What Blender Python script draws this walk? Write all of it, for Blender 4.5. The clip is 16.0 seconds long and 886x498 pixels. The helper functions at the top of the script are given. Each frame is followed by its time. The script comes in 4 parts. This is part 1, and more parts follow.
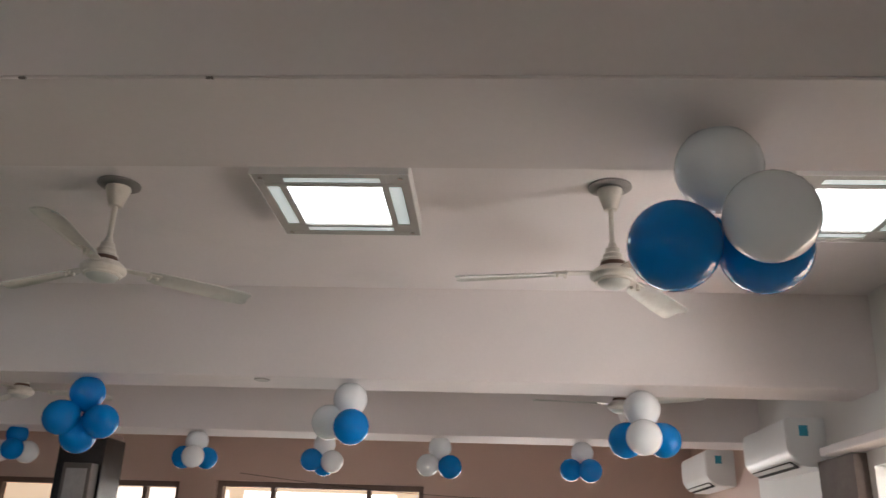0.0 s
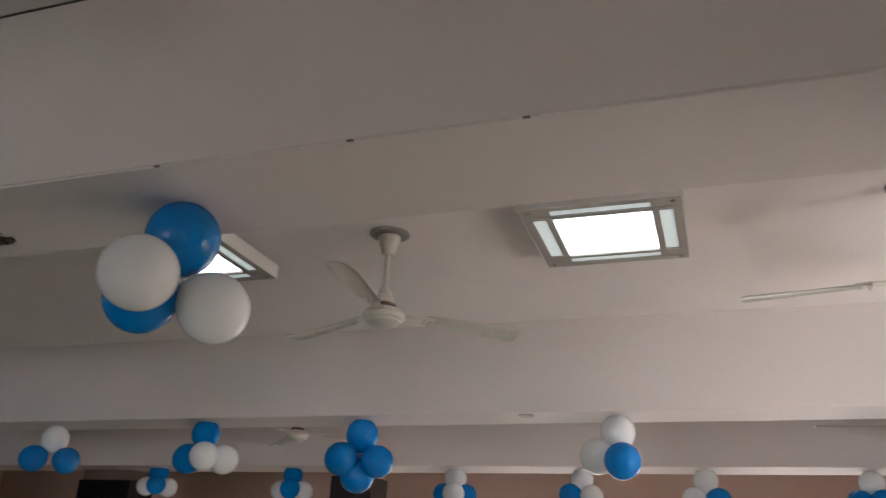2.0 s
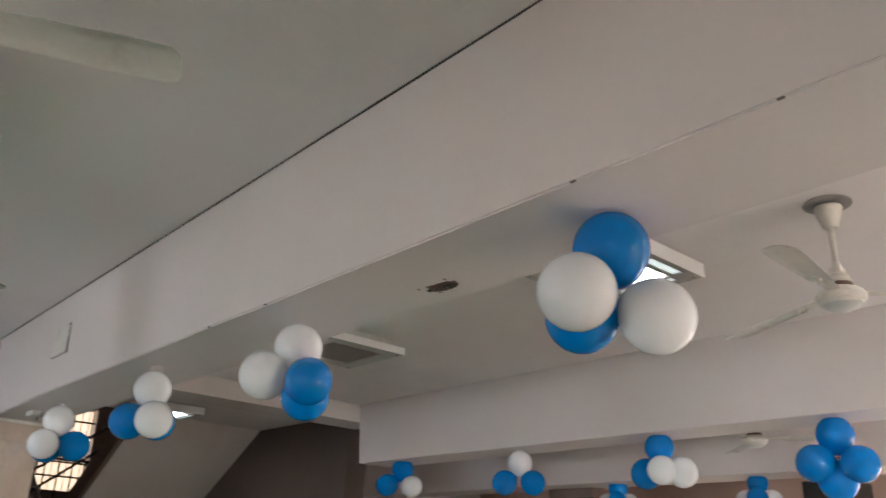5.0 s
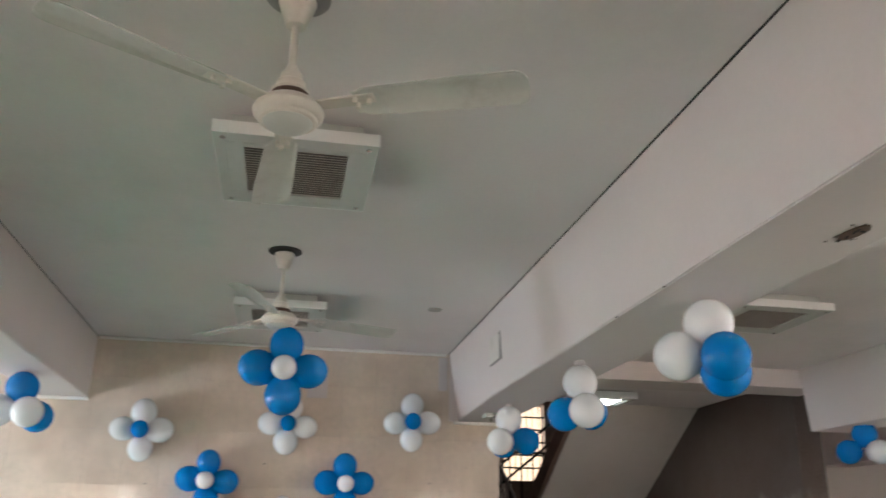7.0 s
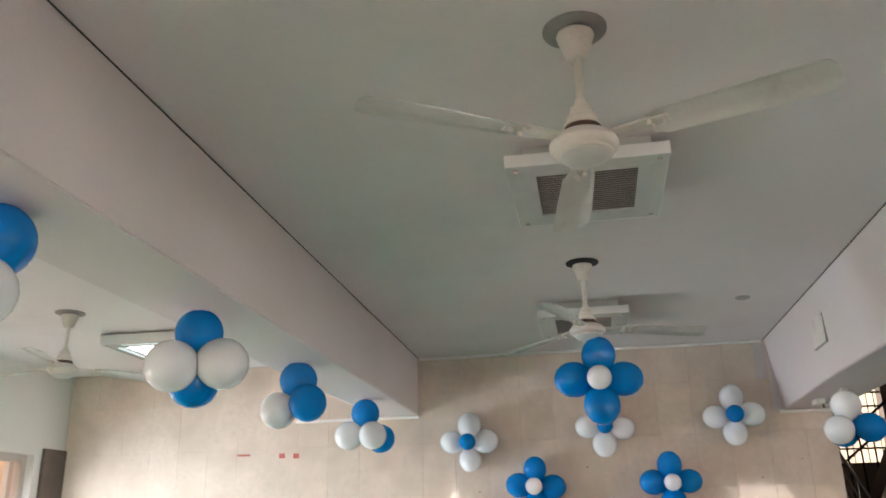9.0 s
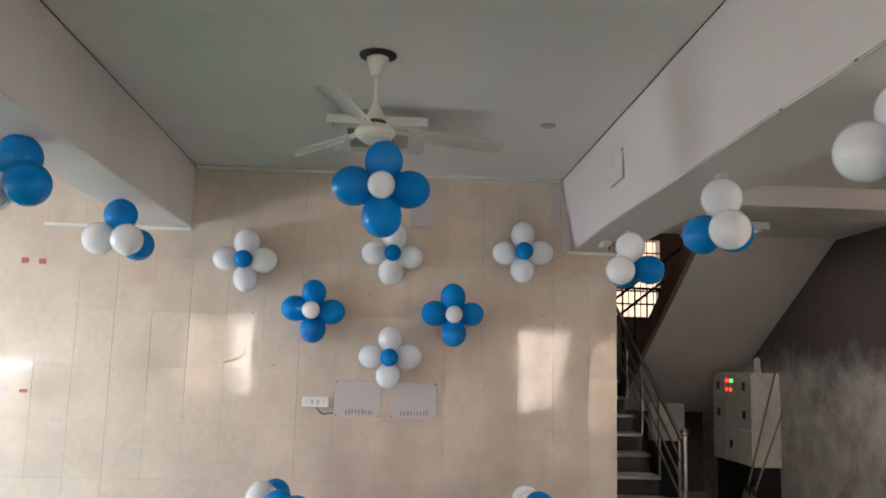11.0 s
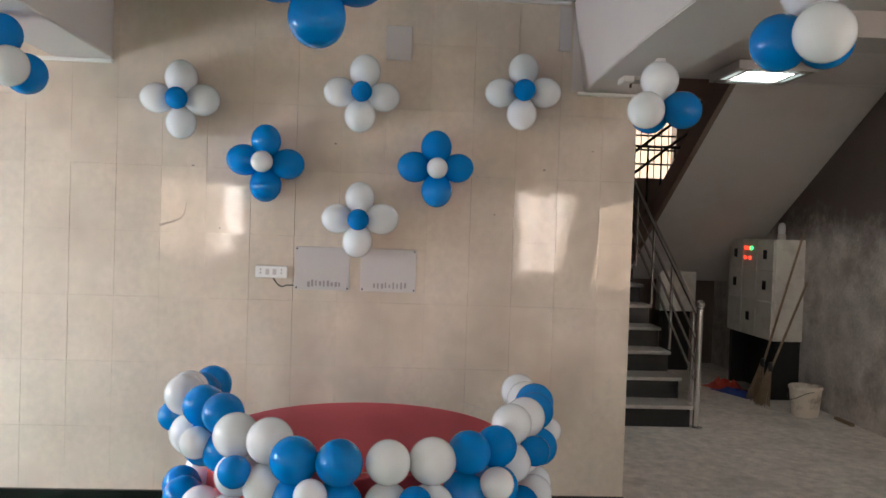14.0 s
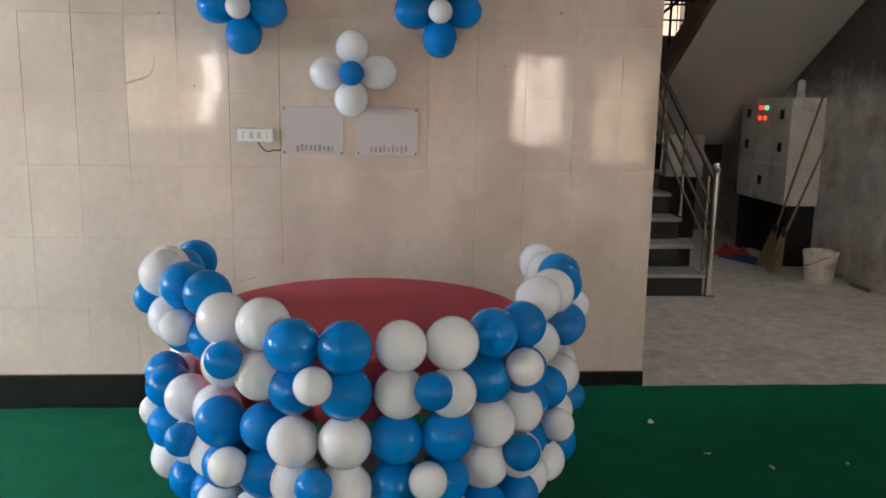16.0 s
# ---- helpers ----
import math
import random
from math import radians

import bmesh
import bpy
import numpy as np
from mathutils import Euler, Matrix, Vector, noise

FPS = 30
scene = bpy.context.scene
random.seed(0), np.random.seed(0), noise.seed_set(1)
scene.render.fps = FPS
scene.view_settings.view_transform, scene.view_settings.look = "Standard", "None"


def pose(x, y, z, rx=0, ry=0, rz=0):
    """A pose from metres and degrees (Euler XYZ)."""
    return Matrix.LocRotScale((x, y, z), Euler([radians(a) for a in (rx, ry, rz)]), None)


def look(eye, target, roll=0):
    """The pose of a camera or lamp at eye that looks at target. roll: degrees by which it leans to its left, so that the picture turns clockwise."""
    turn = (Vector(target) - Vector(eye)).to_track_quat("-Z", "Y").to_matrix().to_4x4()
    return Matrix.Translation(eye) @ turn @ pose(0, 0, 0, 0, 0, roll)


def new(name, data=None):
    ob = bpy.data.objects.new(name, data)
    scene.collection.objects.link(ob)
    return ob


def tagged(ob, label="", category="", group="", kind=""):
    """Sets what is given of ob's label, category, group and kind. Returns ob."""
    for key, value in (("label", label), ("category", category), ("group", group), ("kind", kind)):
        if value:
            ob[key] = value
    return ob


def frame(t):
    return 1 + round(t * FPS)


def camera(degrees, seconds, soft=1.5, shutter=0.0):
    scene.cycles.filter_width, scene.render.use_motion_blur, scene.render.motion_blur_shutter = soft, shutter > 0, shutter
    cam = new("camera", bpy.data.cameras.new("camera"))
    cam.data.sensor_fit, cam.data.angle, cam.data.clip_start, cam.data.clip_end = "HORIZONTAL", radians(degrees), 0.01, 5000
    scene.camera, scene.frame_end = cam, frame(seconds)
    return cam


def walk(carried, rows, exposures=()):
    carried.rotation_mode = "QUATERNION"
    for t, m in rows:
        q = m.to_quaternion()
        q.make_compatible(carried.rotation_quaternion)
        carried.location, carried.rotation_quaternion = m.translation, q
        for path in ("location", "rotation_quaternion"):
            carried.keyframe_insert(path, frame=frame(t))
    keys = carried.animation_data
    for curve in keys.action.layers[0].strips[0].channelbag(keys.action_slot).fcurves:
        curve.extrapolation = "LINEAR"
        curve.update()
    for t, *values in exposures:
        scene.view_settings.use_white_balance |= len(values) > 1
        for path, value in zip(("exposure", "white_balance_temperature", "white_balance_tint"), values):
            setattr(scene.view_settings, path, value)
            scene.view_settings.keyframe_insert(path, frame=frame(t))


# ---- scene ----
cam = camera(57.5, 16.0, shutter=0.4)
PATH = [
    (0, (6.085, 1.265, 1.597), (5.967, 3.132, 2.305), 2.0),
    (0.5, (6.042, 1.256, 1.59), (5.805, 3.112, 2.296), 2.6),
    (1, (5.981, 1.245, 1.588), (5.601, 3.072, 2.306), 3.0),
    (1.5, (5.916, 1.259, 1.6), (5.417, 3.048, 2.344), 3.0),
    (2, (5.856, 1.262, 1.607), (5.24, 3.007, 2.366), 2.8),
    (2.5, (5.82, 1.295, 1.62), (5.059, 2.987, 2.368), 2.9),
    (3, (5.74, 1.297, 1.615), (4.856, 2.934, 2.347), 2.3),
    (3.2, (5.722, 1.283, 1.604), (4.783, 2.892, 2.332), 2.2),
    (5.3, (5.739, 1.355, 1.638), (4.243, 2.454, 2.383), 2.9),
    (5.5, (5.744, 1.366, 1.633), (4.195, 2.387, 2.381), 3.0),
    (6, (5.75, 1.341, 1.654), (4.073, 2.16, 2.374), 2.0),
    (6.5, (5.756, 1.331, 1.658), (3.972, 1.915, 2.349), 1.4),
    (7, (5.786, 1.363, 1.645), (3.932, 1.708, 2.31), 0.8),
    (7.5, (5.803, 1.351, 1.651), (3.914, 1.44, 2.3), -0.3),
    (8, (5.843, 1.303, 1.679), (3.96, 1.133, 2.332), -1.3),
    (8.5, (5.887, 1.284, 1.71), (4.038, 0.942, 2.391), -1.4),
    (9, (5.851, 1.277, 1.722), (3.987, 0.948, 2.367), -1.2),
    (9.5, (5.778, 1.323, 1.689), (3.867, 1.154, 2.255), -0.5),
    (10, (5.66, 1.373, 1.668), (3.72, 1.398, 2.152), 0.3),
    (10.2, (5.609, 1.378, 1.648), (3.661, 1.447, 2.095), 0.8),
    (12.3, (4.739, 1.456, 1.619), (2.743, 1.572, 1.689), 0.7),
    (12.5, (4.665, 1.412, 1.629), (2.67, 1.551, 1.676), 0.6),
    (13, (4.539, 1.433, 1.626), (2.544, 1.572, 1.646), 1.1),
    (13.5, (4.461, 1.539, 1.635), (2.465, 1.661, 1.628), 1.7),
    (14, (4.399, 1.584, 1.629), (2.402, 1.693, 1.582), 1.9),
    (14.5, (4.235, 1.502, 1.591), (2.243, 1.645, 1.487), 1.8),
    (15, (4.094, 1.423, 1.582), (2.11, 1.606, 1.403), 1.7),
    (15.5, (4.018, 1.483, 1.57), (2.043, 1.643, 1.301), 1.4),
    (16, (3.971, 1.524, 1.542), (2.008, 1.667, 1.186), 1.0),
]
walk(cam, [(t, look(eye, target, roll)) for t, eye, target, roll in PATH],
     exposures=[(0, -1.05), (3, -0.78), (5.5, -0.06), (7, 0.05), (8, 0.14), (10, -0.06), (12.5, -0.14), (14, -0.12), (16, -0.24)])


# ---- world and light ----
world = bpy.data.worlds.new("sky")
scene.world = world
world.use_nodes = True
sky = world.node_tree.nodes.new("ShaderNodeTexSky")
sky.sky_type, sky.sun_disc = "NISHITA", False
sky.sun_elevation, sky.sun_rotation = radians(40), radians(200)
world.node_tree.links.new(sky.outputs[0], world.node_tree.nodes["Background"].inputs[0])
world.node_tree.nodes["Background"].inputs[1].default_value = 0.12
sun = new("sun", bpy.data.lights.new("sun", "SUN"))
sun.data.energy, sun.data.angle, sun.data.color = 1.0, radians(12), (1.0, 0.96, 0.9)
sun.matrix_world = look((-4, -10, 10), (3, 2, 0))


def window_light(name, x, y, z, wide, high, towards, power, colour=(0.93, 0.97, 1.0), down=0.0):
    """Area lamp at a window opening: sky light, and added fill at two places."""
    lamp = new(name, bpy.data.lights.new(name, "AREA"))
    lamp.data.shape, lamp.data.size, lamp.data.size_y = "RECTANGLE", wide, high
    lamp.data.energy, lamp.data.color = power, colour
    lamp.matrix_world = look((x, y, z), (x + towards[0], y + towards[1], z - down))
    return lamp


window_light("window_light", 1.25, -3.25, 1.35, 1.7, 1.3, (-0.6, 1), 188, (0.78, 0.875, 1.0), 1.3)
# fill lamp at the added second left window
window_light("window_light", 3.6, -3.25, 1.35, 1.3, 1.3, (0, 1), 125, (1.0, 0.955, 1.0), 2.6)
window_light("window_light", 8.45, -1.03, 1.65, 0.34, 1.2, (-1, 0), 24, (1.0, 0.95, 0.9), 0.4)
window_light("window_light", 8.45, 3.85, 1.6, 0.7, 1.2, (-1, 0), 24, (1.0, 0.95, 0.94), 0.2)
# added fill outside the end wall, aimed up at beam and ceiling
window_light("window_light", 9.2, 2.9, 0.9, 1.2, 0.9, (-1, 0.55), 260, (1.0, 0.975, 0.97), -0.35)
for wx, power in ((2.8, 16), (4.45, 42), (6.7, 75)):
    window_light("window_light", wx, 9.6, 1.5, 1.5, 1.3, (0, -1), power, (0.98, 0.975, 0.98), 0.3)
window_light("window_light", -5.8, 4.4, 2.9, 0.9, 1.0, (1, 0), 12, (1.0, 0.93, 0.82))


# ---- materials ----
def material(name, colour, rough=0.6, metal=0.0, vary=0.08, scale=3.0, fine=60.0, bump=0.15, bump_scale=90.0, dist=0.002,
             stain=None, stain_amount=0.0, stain_scale=1.2, per_object=0.0, emit=0.0, emit_colour=None, spec=0.5):
    """A procedural surface: base colour with variation at two scales, stains and fine relief."""
    mat = bpy.data.materials.new(name)
    mat.use_nodes = True
    nt = mat.node_tree
    add, link = nt.nodes.new, nt.links.new
    bsdf = nt.nodes["Principled BSDF"]
    geo = add("ShaderNodeNewGeometry")
    big, small = add("ShaderNodeTexNoise"), add("ShaderNodeTexNoise")
    for tex, sc, det in ((big, scale, 4), (small, fine, 3)):
        tex.inputs["Scale"].default_value, tex.inputs["Detail"].default_value = sc, det
        link(geo.outputs["Position"], tex.inputs["Vector"])
    total = add("ShaderNodeMath")
    total.operation = "MULTIPLY_ADD"
    link(small.outputs["Fac"], total.inputs[0])
    total.inputs[1].default_value = 0.5
    link(big.outputs["Fac"], total.inputs[2])
    gain = add("ShaderNodeMapRange")
    gain.inputs["From Min"].default_value, gain.inputs["From Max"].default_value = 0.35, 1.15
    gain.inputs["To Min"].default_value, gain.inputs["To Max"].default_value = 1 - vary, 1 + vary
    link(total.outputs[0], gain.inputs["Value"])
    value = gain.outputs[0]
    if per_object:
        info = add("ShaderNodeObjectInfo")
        each = add("ShaderNodeMapRange")
        each.inputs["To Min"].default_value, each.inputs["To Max"].default_value = 1 - per_object, 1 + per_object
        link(info.outputs["Random"], each.inputs["Value"])
        both = add("ShaderNodeMath")
        both.operation = "MULTIPLY"
        link(value, both.inputs[0])
        link(each.outputs[0], both.inputs[1])
        value = both.outputs[0]
    tint = add("ShaderNodeVectorMath")
    tint.operation = "SCALE"
    tint.inputs[0].default_value = colour
    link(value, tint.inputs["Scale"])
    out = tint.outputs[0]
    if stain:
        blot, ramp, mix = add("ShaderNodeTexNoise"), add("ShaderNodeMapRange"), add("ShaderNodeMix")
        blot.inputs["Scale"].default_value, blot.inputs["Detail"].default_value, blot.inputs["Roughness"].default_value = stain_scale, 8, 0.65
        link(geo.outputs["Position"], blot.inputs["Vector"])
        ramp.inputs["From Min"].default_value, ramp.inputs["From Max"].default_value = 0.5, 0.72
        ramp.inputs["To Max"].default_value = stain_amount
        link(blot.outputs["Fac"], ramp.inputs["Value"])
        mix.data_type = "RGBA"
        link(ramp.outputs[0], mix.inputs["Factor"])
        link(out, mix.inputs[6])
        mix.inputs[7].default_value = (*stain, 1)
        out = mix.outputs[2]
    link(out, bsdf.inputs["Base Color"])
    bsdf.inputs["Roughness"].default_value, bsdf.inputs["Metallic"].default_value = rough, metal
    bsdf.inputs["Specular IOR Level"].default_value = spec
    if emit:
        bsdf.inputs["Emission Color"].default_value = (*(emit_colour or colour), 1)
        bsdf.inputs["Emission Strength"].default_value = emit
    if bump:
        relief, up = add("ShaderNodeTexNoise"), add("ShaderNodeBump")
        relief.inputs["Scale"].default_value, relief.inputs["Detail"].default_value = bump_scale, 5
        link(geo.outputs["Position"], relief.inputs["Vector"])
        up.inputs["Strength"].default_value, up.inputs["Distance"].default_value = bump, dist
        link(relief.outputs["Fac"], up.inputs["Height"])
        link(up.outputs[0], bsdf.inputs["Normal"])
    return mat


M_CEIL = material("ceiling_paint", (0.775, 0.725, 0.722), 0.75, vary=0.05, scale=1.1, bump=0.2, bump_scale=14, dist=0.006, stain=(0.5, 0.5, 0.48), stain_amount=0.35, stain_scale=0.8)
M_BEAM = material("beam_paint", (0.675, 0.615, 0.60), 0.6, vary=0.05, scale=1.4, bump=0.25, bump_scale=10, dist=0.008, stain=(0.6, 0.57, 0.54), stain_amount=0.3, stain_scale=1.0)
M_WALL = material("wall_paint", (0.76, 0.74, 0.71), 0.55, vary=0.05, scale=1.6, bump=0.2, bump_scale=25, dist=0.004)
M_PINK = material("pink_wall_paint", (0.54, 0.385, 0.315), 0.6, vary=0.06, scale=1.5, bump=0.2, bump_scale=25, dist=0.004)
M_TILE = material("cream_wall_tile", (0.64, 0.54, 0.45), 0.05, spec=0.45, vary=0.19, scale=2.6, fine=24, bump=0.17, bump_scale=8, dist=0.006, per_object=0.02, stain=(0.40, 0.315, 0.245), stain_amount=0.6, stain_scale=1.5)
M_GROUT = material("tile_grout", (0.62, 0.54, 0.45), 0.8)
M_BROWN = material("brown_paint", (0.2, 0.14, 0.115), 0.7, vary=0.15, scale=2, bump=0.3, bump_scale=30)
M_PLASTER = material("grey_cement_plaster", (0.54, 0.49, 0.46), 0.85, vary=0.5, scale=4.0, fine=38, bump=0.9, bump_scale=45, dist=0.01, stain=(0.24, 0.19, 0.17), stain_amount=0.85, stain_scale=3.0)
M_DEEPBROWN = material("deep_brown_surface", (0.13, 0.095, 0.08), 0.85, vary=0.25, scale=2.5, fine=40, bump=0.4, bump_scale=50, dist=0.005, stain=(0.22, 0.18, 0.16), stain_amount=0.6, stain_scale=1.6)
M_SOFFIT = material("stair_soffit_paint", (0.62, 0.58, 0.55), 0.7, vary=0.06, scale=1.5, stain=(0.48, 0.45, 0.42), stain_amount=0.5)
M_BLACK = material("black_granite", (0.012, 0.011, 0.01), 0.25, vary=0.3, scale=40, fine=200, bump=0)
M_FLOOR = material("grey_mottled_stone", (0.66, 0.60, 0.55), 0.42, vary=0.4, scale=14, fine=70, bump=0.15, bump_scale=60, stain=(0.36, 0.31, 0.28), stain_amount=0.75, stain_scale=2.6)
M_CARPET = material("green_carpet", (0.005, 0.105, 0.05), 1.0, vary=0.25, scale=5, fine=300, bump=0.5, bump_scale=400, dist=0.003, spec=0.1)
M_BLUE = material("blue_balloon_rubber", (0.0, 0.185, 0.54), 0.06, vary=0.03, scale=8, bump=0, per_object=0.08, spec=0.32)
M_WHITE = material("white_balloon_rubber", (0.77, 0.795, 0.815), 0.06, vary=0.03, scale=8, bump=0, per_object=0.03, spec=0.55)
M_RED = material("red_table_cloth", (0.62, 0.11, 0.13), 0.8, vary=0.06, scale=5, fine=300, bump=0.3, bump_scale=500, dist=0.001, spec=0.2)
M_FAN = material("cream_fan_enamel", (0.66, 0.62, 0.56), 0.35, vary=0.06, scale=9, stain=(0.4, 0.36, 0.31), stain_amount=0.5, stain_scale=14, bump=0.05)
M_BLADE = material("dusty_grey_blade_enamel", (0.55, 0.545, 0.51), 0.32, vary=0.08, scale=7, stain=(0.3, 0.27, 0.23), stain_amount=0.45, stain_scale=9, bump=0.04)
M_FANPALE = material("off_white_enamel", (0.62, 0.61, 0.58), 0.4, vary=0.05, scale=6, bump=0.03)
M_FANDARK = material("fan_motor_dark_metal", (0.12, 0.07, 0.05), 0.5, metal=0.5, bump=0.1)
M_GREYPLATE = material("ceiling_plate_grey", (0.32, 0.30, 0.29), 0.7, vary=0.15, scale=20)
# near-black that stands in for shade in slots and under boxes
M_DARK = material("recess_shade_black", (0.012, 0.011, 0.01), 0.8, bump=0)
M_CHROME = material("polished_steel", (0.62, 0.61, 0.6), 0.22, metal=1.0, vary=0.05, bump=0.03)
M_FRAME = material("light_housing_enamel", (0.38, 0.36, 0.335), 0.4, vary=0.05, bump=0.03)
M_LOUVRE = material("louvre_slat_enamel", (0.5, 0.45, 0.41), 0.35, vary=0.35, scale=25, bump=0)
M_REFLECTOR = material("dusty_reflector", (0.10, 0.085, 0.075), 0.5, vary=0.2, scale=15, bump=0)
M_LITSTAIR = material("lit_diffuser_stair", (0.9, 0.95, 0.95), 0.5, emit=29.0, emit_colour=(0.95, 0.96, 0.93), bump=0)
M_SMEAR = material("brown_smear", (0.44, 0.35, 0.28), 0.3, vary=0.2, scale=20, bump=0)
M_GAP = material("shadow_joint", (0.10, 0.09, 0.085), 0.9, vary=0.3, scale=6, bump=0)
M_CHIP = material("bare_plaster_chip", (0.17, 0.15, 0.14), 0.9, vary=0.3, scale=60)
M_COVER = material("greenish_grey_enamel", (0.52, 0.53, 0.50), 0.35, vary=0.06, scale=12, bump=0.03)
M_POSTER = material("torn_poster_red", (0.42, 0.10, 0.08), 0.7, vary=0.3, scale=20)
M_LIT = material("lit_diffuser", (0.9, 0.95, 0.95), 0.5, emit=9.0, emit_colour=(0.88, 0.97, 1.0), bump=0)
M_LITSIDE = material("lit_side_reflector", (0.8, 0.88, 0.88), 0.4, emit=0.75, emit_colour=(0.8, 0.97, 0.98), bump=0)
M_PLASTIC = material("white_plastic", (0.78, 0.78, 0.77), 0.35, vary=0.03, bump=0)
M_PAPER = material("white_paper", (0.54, 0.50, 0.495), 0.6, vary=0.04, bump=0.05)
M_INK = material("grey_print", (0.3, 0.27, 0.27), 0.7, bump=0)
M_STEELBOX = material("grey_cabinet_enamel", (0.68, 0.65, 0.6), 0.4, vary=0.08, scale=6, stain=(0.3, 0.26, 0.23), stain_amount=0.5, stain_scale=5)
M_WOOD = material("brown_wood", (0.3, 0.13, 0.06), 0.5, vary=0.2, scale=12)
M_STRAW = material("broom_straw", (0.24, 0.17, 0.11), 0.8, vary=0.3, scale=30, fine=200)
M_BUCKET = material("soiled_cream_bucket", (0.74, 0.67, 0.58), 0.55, vary=0.1, stain=(0.22, 0.16, 0.11), stain_amount=0.85, stain_scale=9)
M_WINFRAME = material("window_frame_paint", (0.5, 0.44, 0.4), 0.5, vary=0.06)
M_WINBROWN = material("brown_window_paint", (0.16, 0.10, 0.075), 0.5, vary=0.15, scale=8)
M_CABLE = material("black_cable", (0.02, 0.02, 0.02), 0.5, bump=0)
M_TEAL = material("teal_sticker", (0.02, 0.28, 0.4), 0.4, bump=0)
M_RAG = material("red_rag", (0.4, 0.05, 0.03), 0.9, vary=0.2, scale=30)
M_BLUERAG = material("blue_rag", (0.02, 0.06, 0.3), 0.9, vary=0.2, scale=30)
M_CEMENT = material("step_edge_stone", (0.36, 0.33, 0.31), 0.5, vary=0.2, scale=20)
M_GLOWRED = material("red_indicator", (0.8, 0.03, 0.02), 0.4, emit=2.5, emit_colour=(1, 0.05, 0.02), bump=0)
M_GLOWGREEN = material("green_indicator", (0.05, 0.8, 0.2), 0.4, emit=2.2, emit_colour=(0.05, 1, 0.25), bump=0)
# emission on these outdoor backdrops stands in for daylight falling on them
M_OUTTAN = material("glowing_tan_facade", (0.6, 0.4, 0.26), 0.9, bump=0, emit=0.55, emit_colour=(1.0, 0.62, 0.36))
M_OUTEND = material("glowing_peach_facade", (0.7, 0.55, 0.42), 0.9, vary=0.25, scale=1.5, bump=0, emit=6.0, emit_colour=(1.0, 0.82, 0.64))
M_OUTSIDE = material("glowing_daylight_backdrop", (0.9, 0.72, 0.5), 0.9, bump=0, emit=1.25, emit_colour=(1.0, 0.82, 0.62))


def glass_material():
    mat = bpy.data.materials.new("window_glass")
    mat.use_nodes = True
    bsdf = mat.node_tree.nodes["Principled BSDF"]
    bsdf.inputs["Transmission Weight"].default_value, bsdf.inputs["Roughness"].default_value = 1.0, 0.02
    bsdf.inputs["IOR"].default_value = 1.1
    return mat


M_GLASS = glass_material()


def browned_above(mat):
    """Mixes dark brown into the upper wall, with a soft ragged lower edge."""
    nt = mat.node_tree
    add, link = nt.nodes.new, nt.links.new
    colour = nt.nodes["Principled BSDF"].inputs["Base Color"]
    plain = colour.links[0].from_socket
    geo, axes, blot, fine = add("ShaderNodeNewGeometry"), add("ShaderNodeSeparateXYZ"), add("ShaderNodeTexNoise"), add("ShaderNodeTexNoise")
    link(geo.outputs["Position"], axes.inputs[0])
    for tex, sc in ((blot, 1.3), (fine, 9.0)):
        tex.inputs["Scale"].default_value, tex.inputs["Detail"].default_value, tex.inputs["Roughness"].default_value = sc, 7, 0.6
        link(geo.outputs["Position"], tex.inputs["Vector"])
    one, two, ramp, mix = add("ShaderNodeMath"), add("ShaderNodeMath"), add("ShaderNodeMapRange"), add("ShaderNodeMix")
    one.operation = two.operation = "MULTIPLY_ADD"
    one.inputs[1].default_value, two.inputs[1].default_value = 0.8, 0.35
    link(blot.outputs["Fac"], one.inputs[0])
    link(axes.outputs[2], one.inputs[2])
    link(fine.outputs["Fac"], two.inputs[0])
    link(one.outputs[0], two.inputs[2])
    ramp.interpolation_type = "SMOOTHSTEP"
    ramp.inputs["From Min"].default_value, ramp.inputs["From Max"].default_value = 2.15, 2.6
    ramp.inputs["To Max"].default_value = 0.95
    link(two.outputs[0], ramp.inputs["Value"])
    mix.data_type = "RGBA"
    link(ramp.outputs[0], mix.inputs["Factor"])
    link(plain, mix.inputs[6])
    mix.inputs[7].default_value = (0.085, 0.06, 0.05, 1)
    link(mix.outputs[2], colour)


browned_above(M_PLASTER)


# ---- building helpers ----
def box(bm, x0, x1, y0, y1, z0, z1, m=None):
    made = bmesh.ops.create_cube(bm, size=1.0)["verts"]
    mid = Matrix.Translation(((x0 + x1) / 2, (y0 + y1) / 2, (z0 + z1) / 2)) @ Matrix.Diagonal((x1 - x0, y1 - y0, z1 - z0, 1))
    bmesh.ops.transform(bm, matrix=(m @ mid) if m else mid, verts=made)
    return made


def rounded(x0, x1, y0, y1, z0, z1, r=0.005, seg=2):
    bm = bmesh.new()
    box(bm, x0, x1, y0, y1, z0, z1)
    bmesh.ops.bevel(bm, geom=bm.edges[:], offset=r, segments=seg, affect="EDGES", profile=0.5)
    return bm


def lathe(profile, seg=32, m=None, bm=None):
    """A turned shape from (radius, height) pairs."""
    bm = bm or bmesh.new()
    rings = []
    for r, z in profile:
        ring = []
        for i in range(seg):
            a = 2 * math.pi * i / seg
            p = Vector((r * math.cos(a), r * math.sin(a), z))
            ring.append(bm.verts.new(m @ p if m else p))
        rings.append(ring)
    for a, b in zip(rings, rings[1:]):
        for i in range(seg):
            j = (i + 1) % seg
            bm.faces.new((a[i], a[j], b[j], b[i]))
    bm.faces.new(rings[0][::-1])
    bm.faces.new(rings[-1])
    return bm


